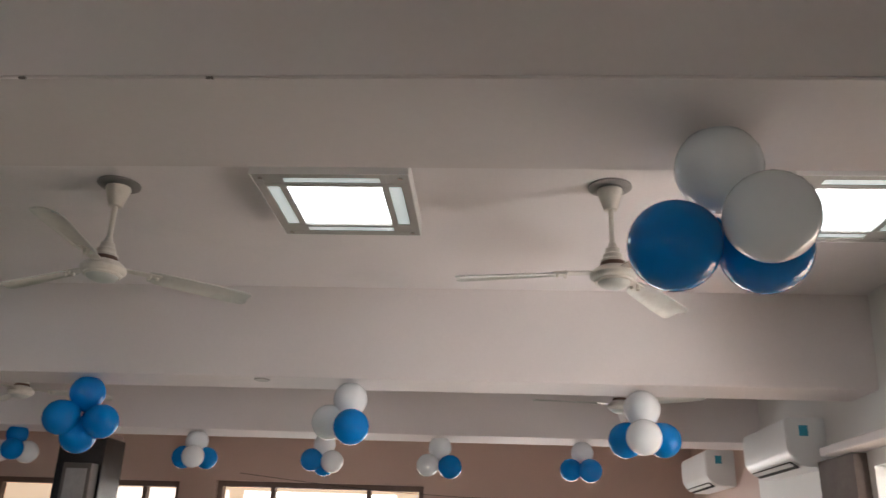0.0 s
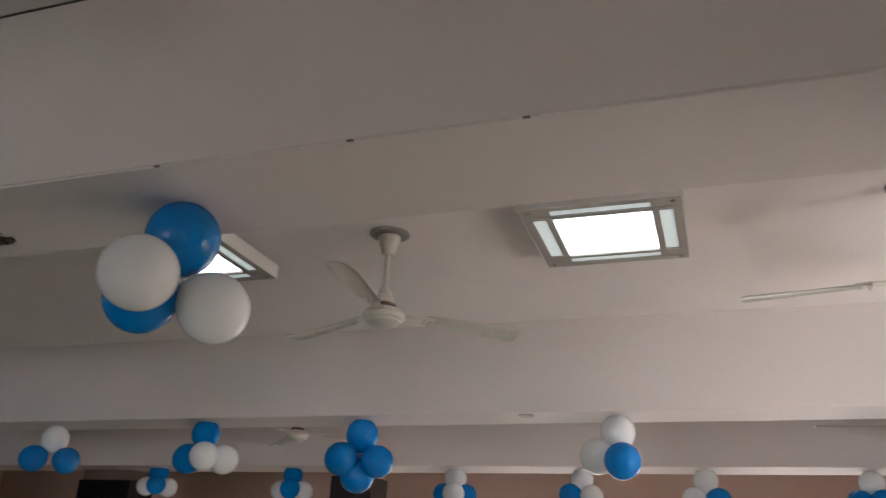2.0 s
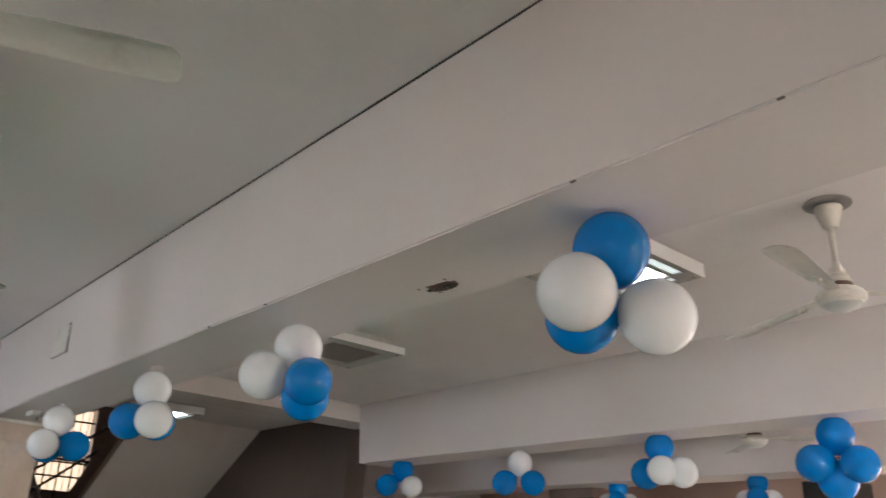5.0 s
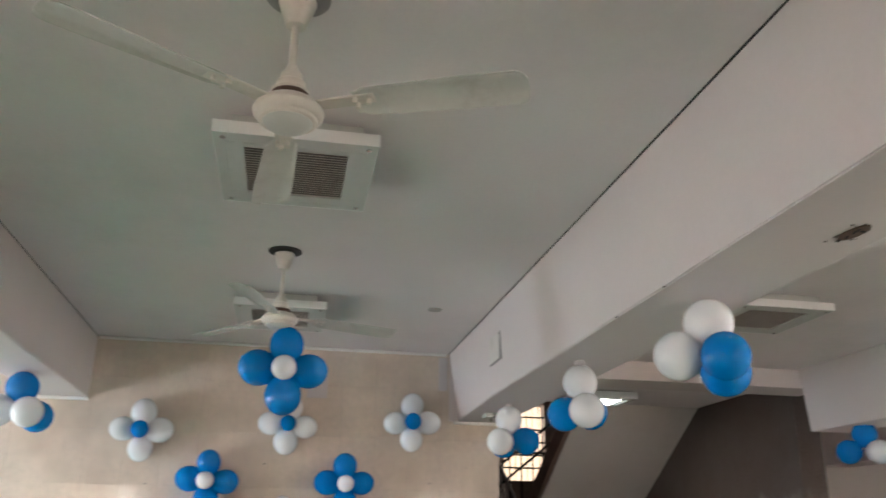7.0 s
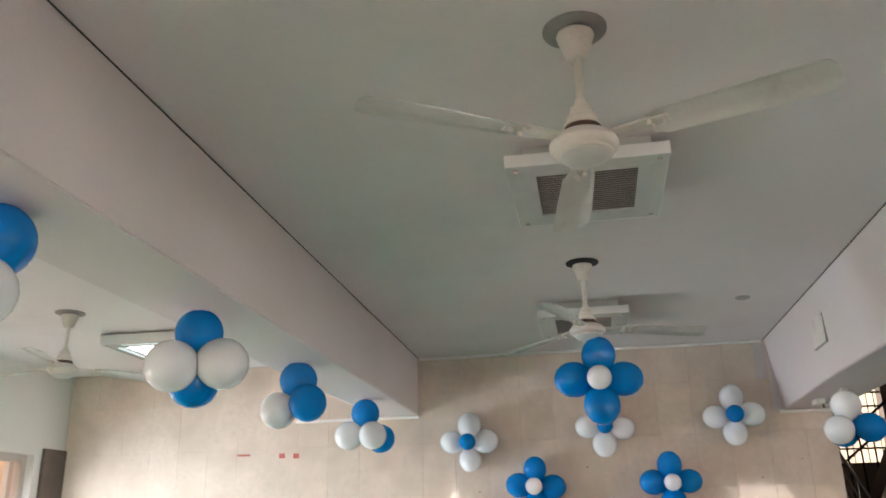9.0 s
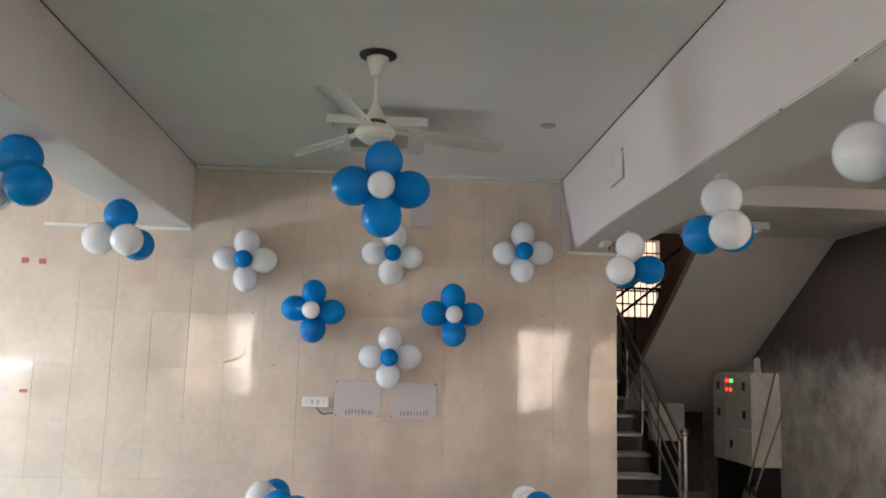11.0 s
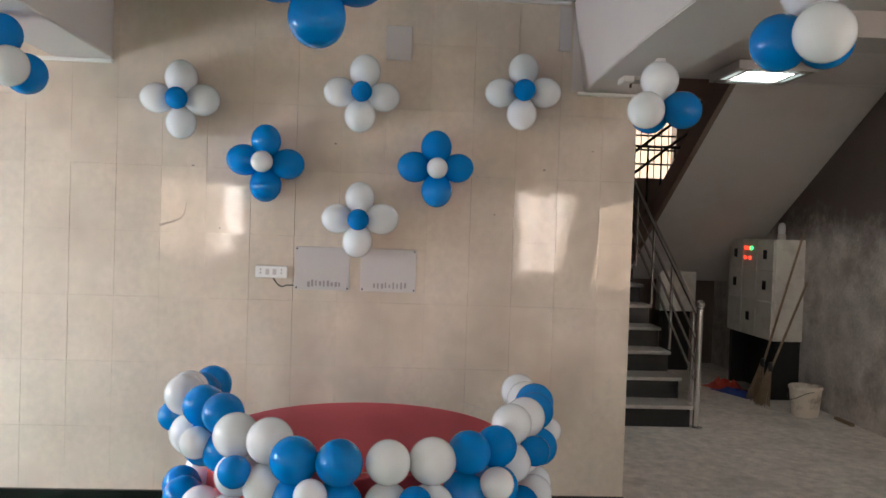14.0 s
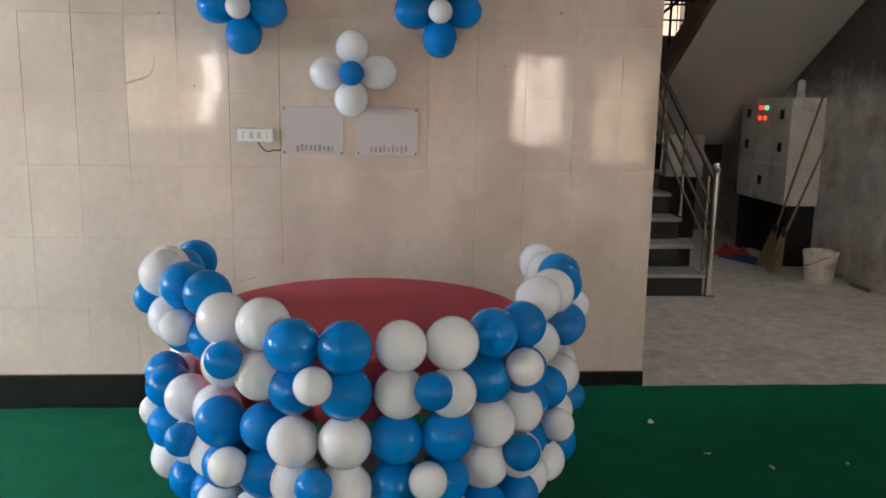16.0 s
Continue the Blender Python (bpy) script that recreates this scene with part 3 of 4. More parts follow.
def balloon(parent, colour, at, r, away=(0, 0, 1), stretch=1.0):
    """One balloon as a part: away is the way from its neck to its crown."""
    q = Vector(away).normalized().to_track_quat("Z", "Y").to_matrix().to_4x4()
    s = r * rnd.uniform(0.96, 1.04)
    return piece("balloon", BLUE_ME if colour == "b" else WHITE_ME, parent, Matrix.Translation(at) @ q @ pose(0, 0, 0, 0, 0, rnd.uniform(0, 360)) @ Matrix.Diagonal((s, s, s * stretch, 1)))


NAMES = {"b": "blue", "w": "white"}


def balloon_cluster(x, y, top, yaw, members, r=0.09):
    """A bunch under a beam. Members: colour, to the side, towards the room, below the beam; yaw turns the side axis."""
    kinds = sorted({NAMES[m[0]] for m in members})
    base = thing("balloon_cluster", pose(x, y, top, 0, 0, yaw), "cluster of %s balloons taped under the ceiling beam" % " and ".join(kinds), "balloons", "balloon clusters on the beams")
    mid = Vector((0, 0, -0.17))
    for colour, side, near, below in members:
        at = Vector((side, -near, -below))
        balloon(base, colour, at, r, (at - mid) if (at - mid).length > 0.02 else (0, 0, 1))
    bm = rounded(-0.026, 0.026, -0.018, 0.018, -0.02, -0.001, 0.004, 1)
    part("tape", bm, M_PAPER, base)
    return base


A3 = [("w", 0.0, 0.0, 0.085), ("b", -0.10, 0.03, 0.22), ("b", 0.10, 0.03, 0.22)]
Y1, Y2, Y3, Y4 = 2.74, 5.48, 7.35, -0.115
Z2, Z3, Z4 = 2.425, 2.40, 2.48
balloon_cluster(6.555, Y1, ZB, 5, [("w", -0.01, -0.02, 0.065), ("b", -0.12, 0.0, 0.245), ("w", 0.04, 0.08, 0.21), ("b", 0.075, -0.04, 0.225)])
balloon_cluster(4.675, Y1, ZB, 36, [("b", 0.0, 0.0, 0.075), ("w", -0.075, 0.09, 0.205), ("w", 0.095, 0.0, 0.238), ("b", -0.07, -0.02, 0.228)], 0.087)
balloon_cluster(3.33, Y1, ZB, 60, [("w", 0.0, 0.0, 0.08), ("w", -0.105, 0.0, 0.185), ("b", 0.045, 0.08, 0.21), ("b", 0.04, -0.01, 0.245)], 0.082)
balloon_cluster(2.26, 2.67, ZB, 0, [("w", 0.0, 0.0, 0.1), ("w", 0.12, 0.02, 0.245), ("b", 0.01, 0.085, 0.25), ("b", 0.02, -0.035, 0.24)], 0.077)
balloon_cluster(0.90, 2.70, ZB, 0, [("w", 0.0, 0.0, 0.095), ("w", 0.05, 0.07, 0.235), ("b", 0.025, -0.10, 0.225), ("b", -0.06, 0.02, 0.24)], 0.08)
balloon_cluster(3.94, Y2, Z2, 12, [("b", 0.0, 0.0, 0.08), ("b", -0.10, 0.04, 0.22), ("b", 0.105, 0.04, 0.23), ("b", -0.02, -0.04, 0.30)], 0.092)
balloon_cluster(5.36, Y2, Z2, 5, [("w", 0.0, 0.0, 0.08), ("w", -0.105, -0.02, 0.2), ("b", 0.02, 0.09, 0.235)], 0.092)
balloon_cluster(6.87, Y2, Z2, -8, [("w", 0.0, 0.0, 0.095), ("w", 0.0, 0.09, 0.25), ("b", -0.085, -0.03, 0.25), ("b", 0.1, -0.02, 0.25)], 0.09)
balloon_cluster(2.91, Y2, Z2, 20, [("b", 0.0, 0.0, 0.065), ("b", -0.085, 0.0, 0.215), ("w", 0.03, 0.085, 0.205), ("w", 0.13, 0.02, 0.21)], 0.087)
balloon_cluster(1.78, Y2, Z2, 30, A3, 0.087)
balloon_cluster(0.49, Y2, Z2, 35, [("b", 0.0, 0.0, 0.06), ("b", -0.12, 0.02, 0.18), ("w", 0.09, 0.03, 0.19)], 0.087)
balloon_cluster(3.9, Y3, Z3, 10, [("w", 0.0, 0.0, 0.065), ("w", 0.0, 0.09, 0.185), ("b", -0.085, 0.0, 0.185), ("b", 0.085, 0.0, 0.185)], 0.083)
balloon_cluster(4.87, Y3, Z3, 5, [("w", 0.0, 0.0, 0.065), ("b", -0.085, 0.03, 0.18), ("w", 0.07, 0.05, 0.19), ("b", 0.0, -0.05, 0.21)], 0.083)
balloon_cluster(5.73, Y3, Z3, 0, [("w", 0.0, 0.0, 0.065), ("w", -0.085, 0.03, 0.195), ("b", 0.08, 0.04, 0.205)], 0.083)
balloon_cluster(6.77, Y3, Z3, -5, [("w", 0.0, 0.0, 0.075), ("b", -0.085, 0.03, 0.2), ("b", 0.055, 0.06, 0.205)], 0.083)
balloon_cluster(2.5, Y3, Z3, 20, [("b", 0.0, 0.0, 0.05), ("b", 0.0, 0.08, 0.165), ("w", -0.09, 0.0, 0.175), ("w", 0.09, 0.0, 0.175)], 0.083)
balloon_cluster(1.19, Y3, Z3, 30, [("b", 0.0, 0.0, 0.04), ("b", 0.0, 0.08, 0.145), ("w", -0.09, 0.0, 0.155), ("w", 0.09, 0.0, 0.155)], 0.083)
balloon_cluster(4.22, Y4, Z4, 130, [("b", 0.0, 0.0, 0.08), ("w", -0.02, 0.05, 0.225), ("b", -0.12, -0.05, 0.24), ("w", -0.1, 0.08, 0.29)], 0.09)
balloon_cluster(3.15, Y4, Z4, 118, [("b", 0.0, 0.0, 0.075), ("w", -0.088, 0.05, 0.21), ("w", 0.088, 0.05, 0.195), ("b", -0.005, -0.05, 0.25)], 0.09)
balloon_cluster(2.10, Y4, Z4, 108, [("b", 0.0, 0.0, 0.08), ("b", 0.05, 0.08, 0.2), ("w", -0.09, 0.0, 0.225)], 0.09)
balloon_cluster(0.89, Y4, Z4, 0, [("b", 0.0, 0.0, 0.09), ("w", 0.08, -0.07, 0.235), ("w", 0.02, 0.10, 0.225), ("b", -0.04, -0.09, 0.245)], 0.086)


def balloon_flower(x, y, z, petal, eye, name, label, r=0.083, hang=0.0, roll=0.0, gap=0.118):
    """Four petals round a smaller centre, facing along +x."""
    base = thing(name, pose(x, y, z, roll, 0, 0), label, "balloons", "balloon flowers")
    for k in range(4):
        a = radians(90 * k + rnd.uniform(-5, 5))
        at = Vector((rnd.uniform(-0.01, 0.01), gap * math.cos(a), gap * math.sin(a))) * (r / 0.083)
        balloon(base, petal, at, r, (0.05, at.y, at.z), 1.12)
    balloon(base, eye, (0.082 * r / 0.083, rnd.uniform(-0.012, 0.012), 0.0), r * 0.7, (1, 0, 0))
    if hang:
        bm = bmesh.new()
        tube(bm, (-0.01, 0, 0), (-0.01, 0, hang), 0.0015, 6)
        part("string", bm, M_PAPER, base)
    return base


WF, BF = "white balloon flower with a blue centre stuck on the tiled wall", "blue balloon flower with a white centre stuck on the tiled wall"
for y, z, petal, eye in ((0.416, 2.262, "w", "b"), (1.364, 2.335, "w", "b"), (2.217, 2.378, "w", "b"), (0.87, 1.952, "b", "w"), (1.768, 1.952, "b", "w"), (1.37, 1.668, "w", "b")):
    balloon_flower(0.086, y, z, petal, eye, "balloon_flower", WF if petal == "w" else BF, r=0.081, roll=rnd.uniform(-4, 4))
balloon_flower(2.07, 1.325, 2.335, "b", "w", "hanging_balloon_flower", "blue balloon flower with a white centre hung under the ceiling fan", r=0.080, hang=0.18)

# ---- the table and its garland ----
TX, TY, TR, TZ = 1.0, 1.46, 0.61, 0.76
table = thing("round_table", pose(TX, TY, 0), "round wooden table on a central pedestal under the red cloth", "table")
part("tabletop", lathe([(TR - 0.02, TZ - 0.03), (TR - 0.004, TZ - 0.022), (TR - 0.004, TZ - 0.006)], 64), M_WOOD, table, smooth=True)
for k in range(4):
    bm = bmesh.new()
    a = radians(45 + 90 * k)
    tube(bm, (0.52 * math.cos(a), 0.52 * math.sin(a), 0.0), (0.5 * math.cos(a), 0.5 * math.sin(a), TZ - 0.03), 0.024, 12)
    part("leg", bm, M_WOOD, table)
bm = bmesh.new()
rings = []
seg = 160
for r, z, wav in ((0.3, TZ, 0), (TR - 0.03, TZ, 0), (TR - 0.006, TZ - 0.002, 0), (TR + 0.003, TZ - 0.014, 0.0), (TR + 0.006, TZ - 0.06, 0.3), (TR + 0.008, TZ - 0.12, 0.8), (TR + 0.01, TZ - 0.18, 1.0)):
    ring = []
    for i in range(seg):
        a = 2 * math.pi * i / seg
        rr = r + wav * 0.014 * math.sin(a * 23 + 2 * math.sin(3 * a))
        ring.append(bm.verts.new((rr * math.cos(a), rr * math.sin(a), z + (0.015 * math.sin(5 * a) * wav if wav > 0.9 else 0))))
    rings.append(ring)
for a, b in zip(rings, rings[1:]):
    for i in range(seg):
        bm.faces.new((a[i], a[(i + 1) % seg], b[(i + 1) % seg], b[i]))
bm.faces.new(rings[0])
made = bmesh.ops.extrude_face_region(bm, geom=bm.faces[:])
bmesh.ops.translate(bm, vec=(0, 0, 0.003), verts=[v for v in made["geom"] if isinstance(v, bmesh.types.BMVert)])
cloth = new("tablecloth", mesh_of("tablecloth", bm, M_RED, True))
cloth.matrix_world = pose(TX, TY, 0)
tagged(cloth, "plain red tablecloth draped over the round table", "tablecloth")

garland = thing("balloon_garland", pose(TX + 0.02, TY, 0), "blue and white balloon garland wrapped round the table's front and sides", "balloons")
TURNS = {-4: -99, -3: -73, -2: -49.5, -1: -29.5, 0: -9, 1: 14, 2: 36, 3: 57, 4: 80, 5: 102}
RADII = {-4: 0.68, -3: 0.715, -2: 0.69, -1: 0.735, 0: 0.752, 1: 0.752, 2: 0.745, 3: 0.70, 4: 0.72, 5: 0.71}
TOPS = {-4: 0.85, -3: 0.895, -2: 0.88, -1: 0.83, 0: 0.80, 1: 0.79, 2: 0.80, 3: 0.85, 4: 0.845, 5: 0.84}
for k, turn in TURNS.items():
    GR = RADII[k]
    for row in range(3):
        big = "b" if (k + row) % 2 == 0 else "w"
        zc = (TOPS[k], 0.515, 0.245)[row] + rnd.uniform(-0.008, 0.008)
        th = radians(turn + rnd.uniform(-1, 1))
        for da in (-1, 1):
            for dz in (-1, 1):
                if row == 2 and dz < 0:
                    continue
                a = th + da * radians(5.7)
                out = GR + rnd.uniform(-0.018, 0.012)
                at = Vector((out * math.cos(a), out * math.sin(a), zc + dz * 0.071 + rnd.uniform(-0.006, 0.006)))
                mid = Vector((0.78 * GR * math.cos(th), 0.78 * GR * math.sin(th), zc))
                balloon(garland, big, at, 0.077, at - mid)
        if row < 2:
            out = GR + (0.072 if abs(k - 0.5) < 3 else 0.045)
            balloon(garland, "w" if big == "b" else "b", (out * math.cos(th), out * math.sin(th), zc - 0.03 + rnd.uniform(-0.01, 0.01)), 0.056, (math.cos(th), math.sin(th), 0.1))
for z in (0.80, 0.515, 0.30):
    bm = bmesh.new()
    for k in range(-5, 7):
        a, b = radians(-9 + 22.6 * (k - 0.5)), radians(-9 + 22.6 * (k + 0.5))
        tube(bm, (0.66 * math.cos(a), 0.66 * math.sin(a), z), (0.66 * math.cos(b), 0.66 * math.sin(b), z), 0.0015, 5)
    part("string", bm, M_PAPER, garland)
bm = bmesh.new()
rings = []
for z, r in ((0.016, 0.61), (0.2, 0.60), (0.52, 0.59)):
    rings.append([bm.verts.new(((r + 0.012 * math.sin(26 * i / 96 * 6.283)) * math.cos(radians(-125 + 250 * i / 96)), (r + 0.012 * math.sin(26 * i / 96 * 6.283)) * math.sin(radians(-125 + 250 * i / 96)), z)) for i in range(97)])
for a, b in zip(rings, rings[1:]):
    for i in range(96):
        bm.faces.new((a[i], a[i + 1], b[i + 1], b[i]))
made = bmesh.ops.extrude_face_region(bm, geom=bm.faces[:])
bmesh.ops.translate(bm, vec=(0, 0, 0.002), verts=[v for v in made["geom"] if isinstance(v, bmesh.types.BMVert)])
skirt = new("table_skirt", mesh_of("table_skirt", bm, M_PAPER, True))
skirt.matrix_world = pose(TX, TY, 0)
tagged(skirt, "white crinkled paper skirt round the table's foot", "table skirt")

# ---- stairs ----
SX = -2.02
stairs = thing("staircase", pose(SX, 0, LEVEL), "dark stone staircase with pale worn treads rising beside the tiled wall", "staircase", kind="structure")
RISE, RUN = 0.178, 0.29
for n in range(9):
    bm = bmesh.new()
    box(bm, -RUN * 9, -RUN * n, 2.87, 3.99, RISE * n, RISE * (n + 1) - 0.032)
    part("riser", bm, M_BLACK, stairs)
    part("tread", rounded(-RUN * (n + 1), -RUN * n + 0.02, 2.87, 4.01, RISE * (n + 1) - 0.03, RISE * (n + 1), 0.006), M_CEMENT, stairs)
bm = bmesh.new()
box(bm, -3.37, -RUN * 9, 2.87, 5.49, RISE * 9 - 0.12, RISE * 9)
# deep brown here puts the darkness under the landing into its colour
part("landing", bm, M_DEEPBROWN, stairs)
bm = bmesh.new()
SLOPE = 0.585
slab = [(0.07, ZC - LEVEL), (-2.95, ZC - LEVEL - 3.02 * SLOPE), (-2.95, ZC - LEVEL - 2.6 * SLOPE), (0.07, ZC - LEVEL + 0.25)]
lo = [bm.verts.new((x, 4.25, z)) for x, z in slab]
hi = [bm.verts.new((x, 5.495, z)) for x, z in slab]
bm.faces.new(lo)
bm.faces.new(hi[::-1])
for i in range(4):
    j = (i + 1) % 4
    bm.faces.new((lo[i], hi[i], hi[j], lo[j]))
part("upper_flight", bm, M_SOFFIT, stairs, "pale sloping underside of the upper flight")
bm = bmesh.new()
lo = [bm.verts.new((x, 4.2, z + 0.004)) for x, z in slab]
hi = [bm.verts.new((x, 4.248, z + 0.004)) for x, z in slab]
bm.faces.new(lo)
bm.faces.new(hi[::-1])
for i in range(4):
    j = (i + 1) % 4
    bm.faces.new((lo[i], hi[i], hi[j], lo[j]))
part("stringer", bm, M_BROWN, stairs, "dark brown side of the upper flight")

rail = thing("stair_railing", pose(SX, 4.04, LEVEL), "polished steel stair railing with a round-capped newel post", "railing")
part("newel_post", lathe([(0.034, 0.0), (0.034, 0.012), (0.026, 0.014), (0.026, 0.95), (0.031, 0.952), (0.031, 0.962), (0.022, 0.97)], 24), M_CHROME, rail, smooth=True)
part("knob", lathe([(0.014, 0.968)] + [(0.038 * math.sin(radians(a)), 1.004 - 0.038 * math.cos(radians(a))) for a in range(25, 180, 15)] + [(0.004, 1.042)], 24), M_CHROME, rail, smooth=True)
part("flange", lathe([(0.055, 0.0), (0.055, 0.006), (0.036, 0.01)], 24), M_CHROME, rail, smooth=True)
SL = RISE / RUN
for off, r in ((0.93, 0.022), (0.72, 0.012), (0.55, 0.012), (0.38, 0.012)):
    bm = bmesh.new()
    tube(bm, (-0.03, 0, off - 0.02), (-2.5, 0, off - 0.02 + SL * 2.47), r, 14)
    part("handrail" if r > 0.02 else "rail_bar", bm, M_CHROME, rail, smooth=True)
for k in range(5):
    x = -0.14 - 0.56 * k
    bm = bmesh.new()
    z = RISE * (int(-x / RUN) + 1)
    tube(bm, (x, 0, z), (x, 0, 0.91 + SL * (-x - 0.03)), 0.014, 12)
    part("baluster", bm, M_CHROME, rail, smooth=True)
grille = thing("window_12", pose(-5.44, 4.35, 2.35), "dark metal grille before the bright stair window", "window", kind="structure")
for k in range(1, 7):
    bm = bmesh.new()
    tube(bm, (0, 0.6 * k / 7, 0), (0, 0.6 * k / 7, 1.05), 0.007, 8)
    part("grille_bar", bm, M_CABLE, grille)
for k in range(1, 6):
    bm = bmesh.new()
    box(bm, -0.006, 0.006, 0, 0.6, 1.05 * k / 6 - 0.012, 1.05 * k / 6 + 0.012)
    part("grille_band", bm, M_CABLE, grille)
rail2 = thing("upper_railing", pose(-5.0, 4.2, RISE * 9 + LEVEL), "dark railing of the upper stair landing against the light", "railing")
for k in range(7):
    bm = bmesh.new()
    tube(bm, (0, -0.2 + 0.16 * k, 0.0), (0, -0.2 + 0.16 * k, 1.0), 0.012, 8)
    part("baluster", bm, M_BLACK, rail2)
for a, b in (((0, -0.3, 0.35), (0, 0.9, 1.3)), ((0, -0.3, 0.6), (0, 0.9, 1.55)), ((0, -0.3, 1.0), (0, 0.9, 1.0))):
    bm = bmesh.new()
    tube(bm, a, b, 0.018, 8)
    part("rail_bar", bm, M_BLACK, rail2)

# ---- things under the stairs ----
cab = thing("electrical_cabinet", pose(-4.23, 5.19, 0.66), "grey steel electrical cabinet with six doors and lit indicators", "electrical cabinet")
W, H, D = 1.05, 0.985, 0.308
part("body", rounded(0, W, 0.012, D, 0, H, 0.006), M_STEELBOX, cab)
for i, (x0, x1) in enumerate(((0.01, 0.34), (0.35, 0.68), (0.69, 1.04))):
    for j, (z0, z1) in enumerate(((0.01, 0.37), (0.38, 0.67), (0.68, 0.975))):
        door = part("door", rounded(x0, x1, -0.004, 0.014, z0, z1, 0.004), M_STEELBOX, cab)
        if (i == 1) == (j == 0):
            part("window", rounded((x0 + x1) / 2 - 0.035, (x0 + x1) / 2 + 0.035, -0.012, 0.0, (z0 + z1) / 2 - 0.04, (z0 + z1) / 2 + 0.05, 0.004), M_BLACK, door, "small dark switch opening")
for x, z, mat in ((0.42, 0.89, M_GLOWRED), (0.49, 0.89, M_GLOWRED), (0.56, 0.89, M_GLOWGREEN), (0.42, 0.79, M_GLOWRED), (0.53, 0.79, M_GLOWRED)):
    part("indicator_lamp", lathe([(0.02, 0), (0.02, 0.012), (0.012, 0.018)], 14, Matrix.Translation((x, -0.004, z)) @ pose(0, 0, 0, 90)), mat, cab)
# black legs and back sheet put the under-cabinet shade into solid form
part("under_shade", wall_boxes([(0.02, 0.06, 0.03, 0.3, -0.57, 0), (W - 0.06, W - 0.02, 0.03, 0.3, -0.57, 0), (0.06, W - 0.06, 0.2, 0.28, -0.57, -0.01)]), M_DARK, cab, "near-black legs and sheet drawn as the shade below the cabinet")
siren = thing("signal_lamp", pose(-3.36, 5.34, 1.645), "white domed signal lamp standing on the cabinet", "signal lamp")
part("base", lathe([(0.04, 0), (0.04, 0.05), (0.032, 0.055)], 18), M_STEELBOX, siren, smooth=True)
part("dome", lathe([(0.034, 0.055), (0.036, 0.12), (0.03, 0.15), (0.012, 0.165)], 18), M_PLASTIC, siren, smooth=True)


def broom(x, y, top, spread, lean, label):
    base = thing("broom", pose(x, y, LEVEL), label, "broom", "brooms leaning on the wall")
    bm = bmesh.new()
    tube(bm, (0, 0, 0.34), lean, 0.011, 10)
    part("handle", bm, M_STRAW, base)
    bm = bmesh.new()
    way = Vector(lean).normalized()
    for i in range(90):
        a, rr = rnd.uniform(0, 6.283), spread * math.sqrt(rnd.random())
        tube(bm, Vector((0, 0, 0.36)) + Vector((0.012 * math.cos(a), 0.012 * math.sin(a), 0.05)), (-0.08 + rr * math.cos(a), -0.03 + 0.6 * rr * math.sin(a), rnd.uniform(0.004, 0.03)), 0.0022, 4)
    part("bristles", bm, M_STRAW, base)
    part("binding", lathe([(0.02, 0.34), (0.022, 0.37), (0.018, 0.42)], 12), M_CABLE, base)
    return base


broom(-3.06, 5.06, 1.6, 0.13, (-0.10, 0.40, 1.62), "long straw broom leaning upright against the cement wall")
broom(-2.83, 5.03, 1.2, 0.10, (-0.20, 0.42, 1.16), "worn straw broom leaning against the cement wall")
bucket = thing("bucket", pose(-2.54, 5.22, LEVEL), "dirty cream plastic paint bucket standing by the cement wall", "bucket")
bm = lathe([(0.105, 0.0), (0.115, 0.01), (0.135, 0.235), (0.143, 0.24), (0.143, 0.262), (0.136, 0.27), (0.128, 0.262), (0.108, 0.012)], 40)
part("body", bm, M_BUCKET, bucket, smooth=True)
bm = bmesh.new()
pts = [Vector((0.145 * math.cos(radians(a)), 0.145 * math.sin(radians(a)) , 0.235 - 0.09 * math.sin(radians(a)) ** 2)) for a in range(180, 361, 15)]
for a, b in zip(pts, pts[1:]):
    tube(bm, a, b, 0.003, 6)
part("handle", bm, M_CABLE, bucket)


def rag(name, x, y, sx, sy, h, mat, label):
    bm = bmesh.new()
    n = 18
    grid = [[bm.verts.new((sx * (i / n - 0.5), sy * (j / n - 0.5), 0.004 + h * max(0, 1 - ((i / n - 0.5) ** 2 + (j / n - 0.5) ** 2) * 4) * (0.6 + 0.8 * noise.noise((i * 0.4 + x, j * 0.4, 1))))) for j in range(n + 1)] for i in range(n + 1)]
    for i in range(n):
        for j in range(n):
            bm.faces.new((grid[i][j], grid[i + 1][j], grid[i + 1][j + 1], grid[i][j + 1]))
    made = bmesh.ops.extrude_face_region(bm, geom=bm.faces[:])
    bmesh.ops.translate(bm, vec=(0, 0, -0.004), verts=[v for v in made["geom"] if isinstance(v, bmesh.types.BMVert)])
    ob = new(name, mesh_of(name, bm, mat, True))
    ob.matrix_world = pose(x, y, LEVEL, 0, 0, 20)
    return tagged(ob, label, "rag")


rag("red_rag", -3.75, 5.0, 0.42, 0.3, 0.12, M_RAG, "crumpled dull red rag on the floor under the cabinet")
rag("blue_rag", -3.5, 5.02, 0.5, 0.25, 0.05, M_BLUERAG, "crumpled blue rag on the floor under the cabinet")
tagged(new("wood_scrap", mesh_of("wood_scrap", rounded(-2.42, -2.15, 5.42, 5.455, LEVEL, LEVEL + 0.025, 0.004), M_STRAW)), "short wooden stick lying at the wall's foot", "stick")

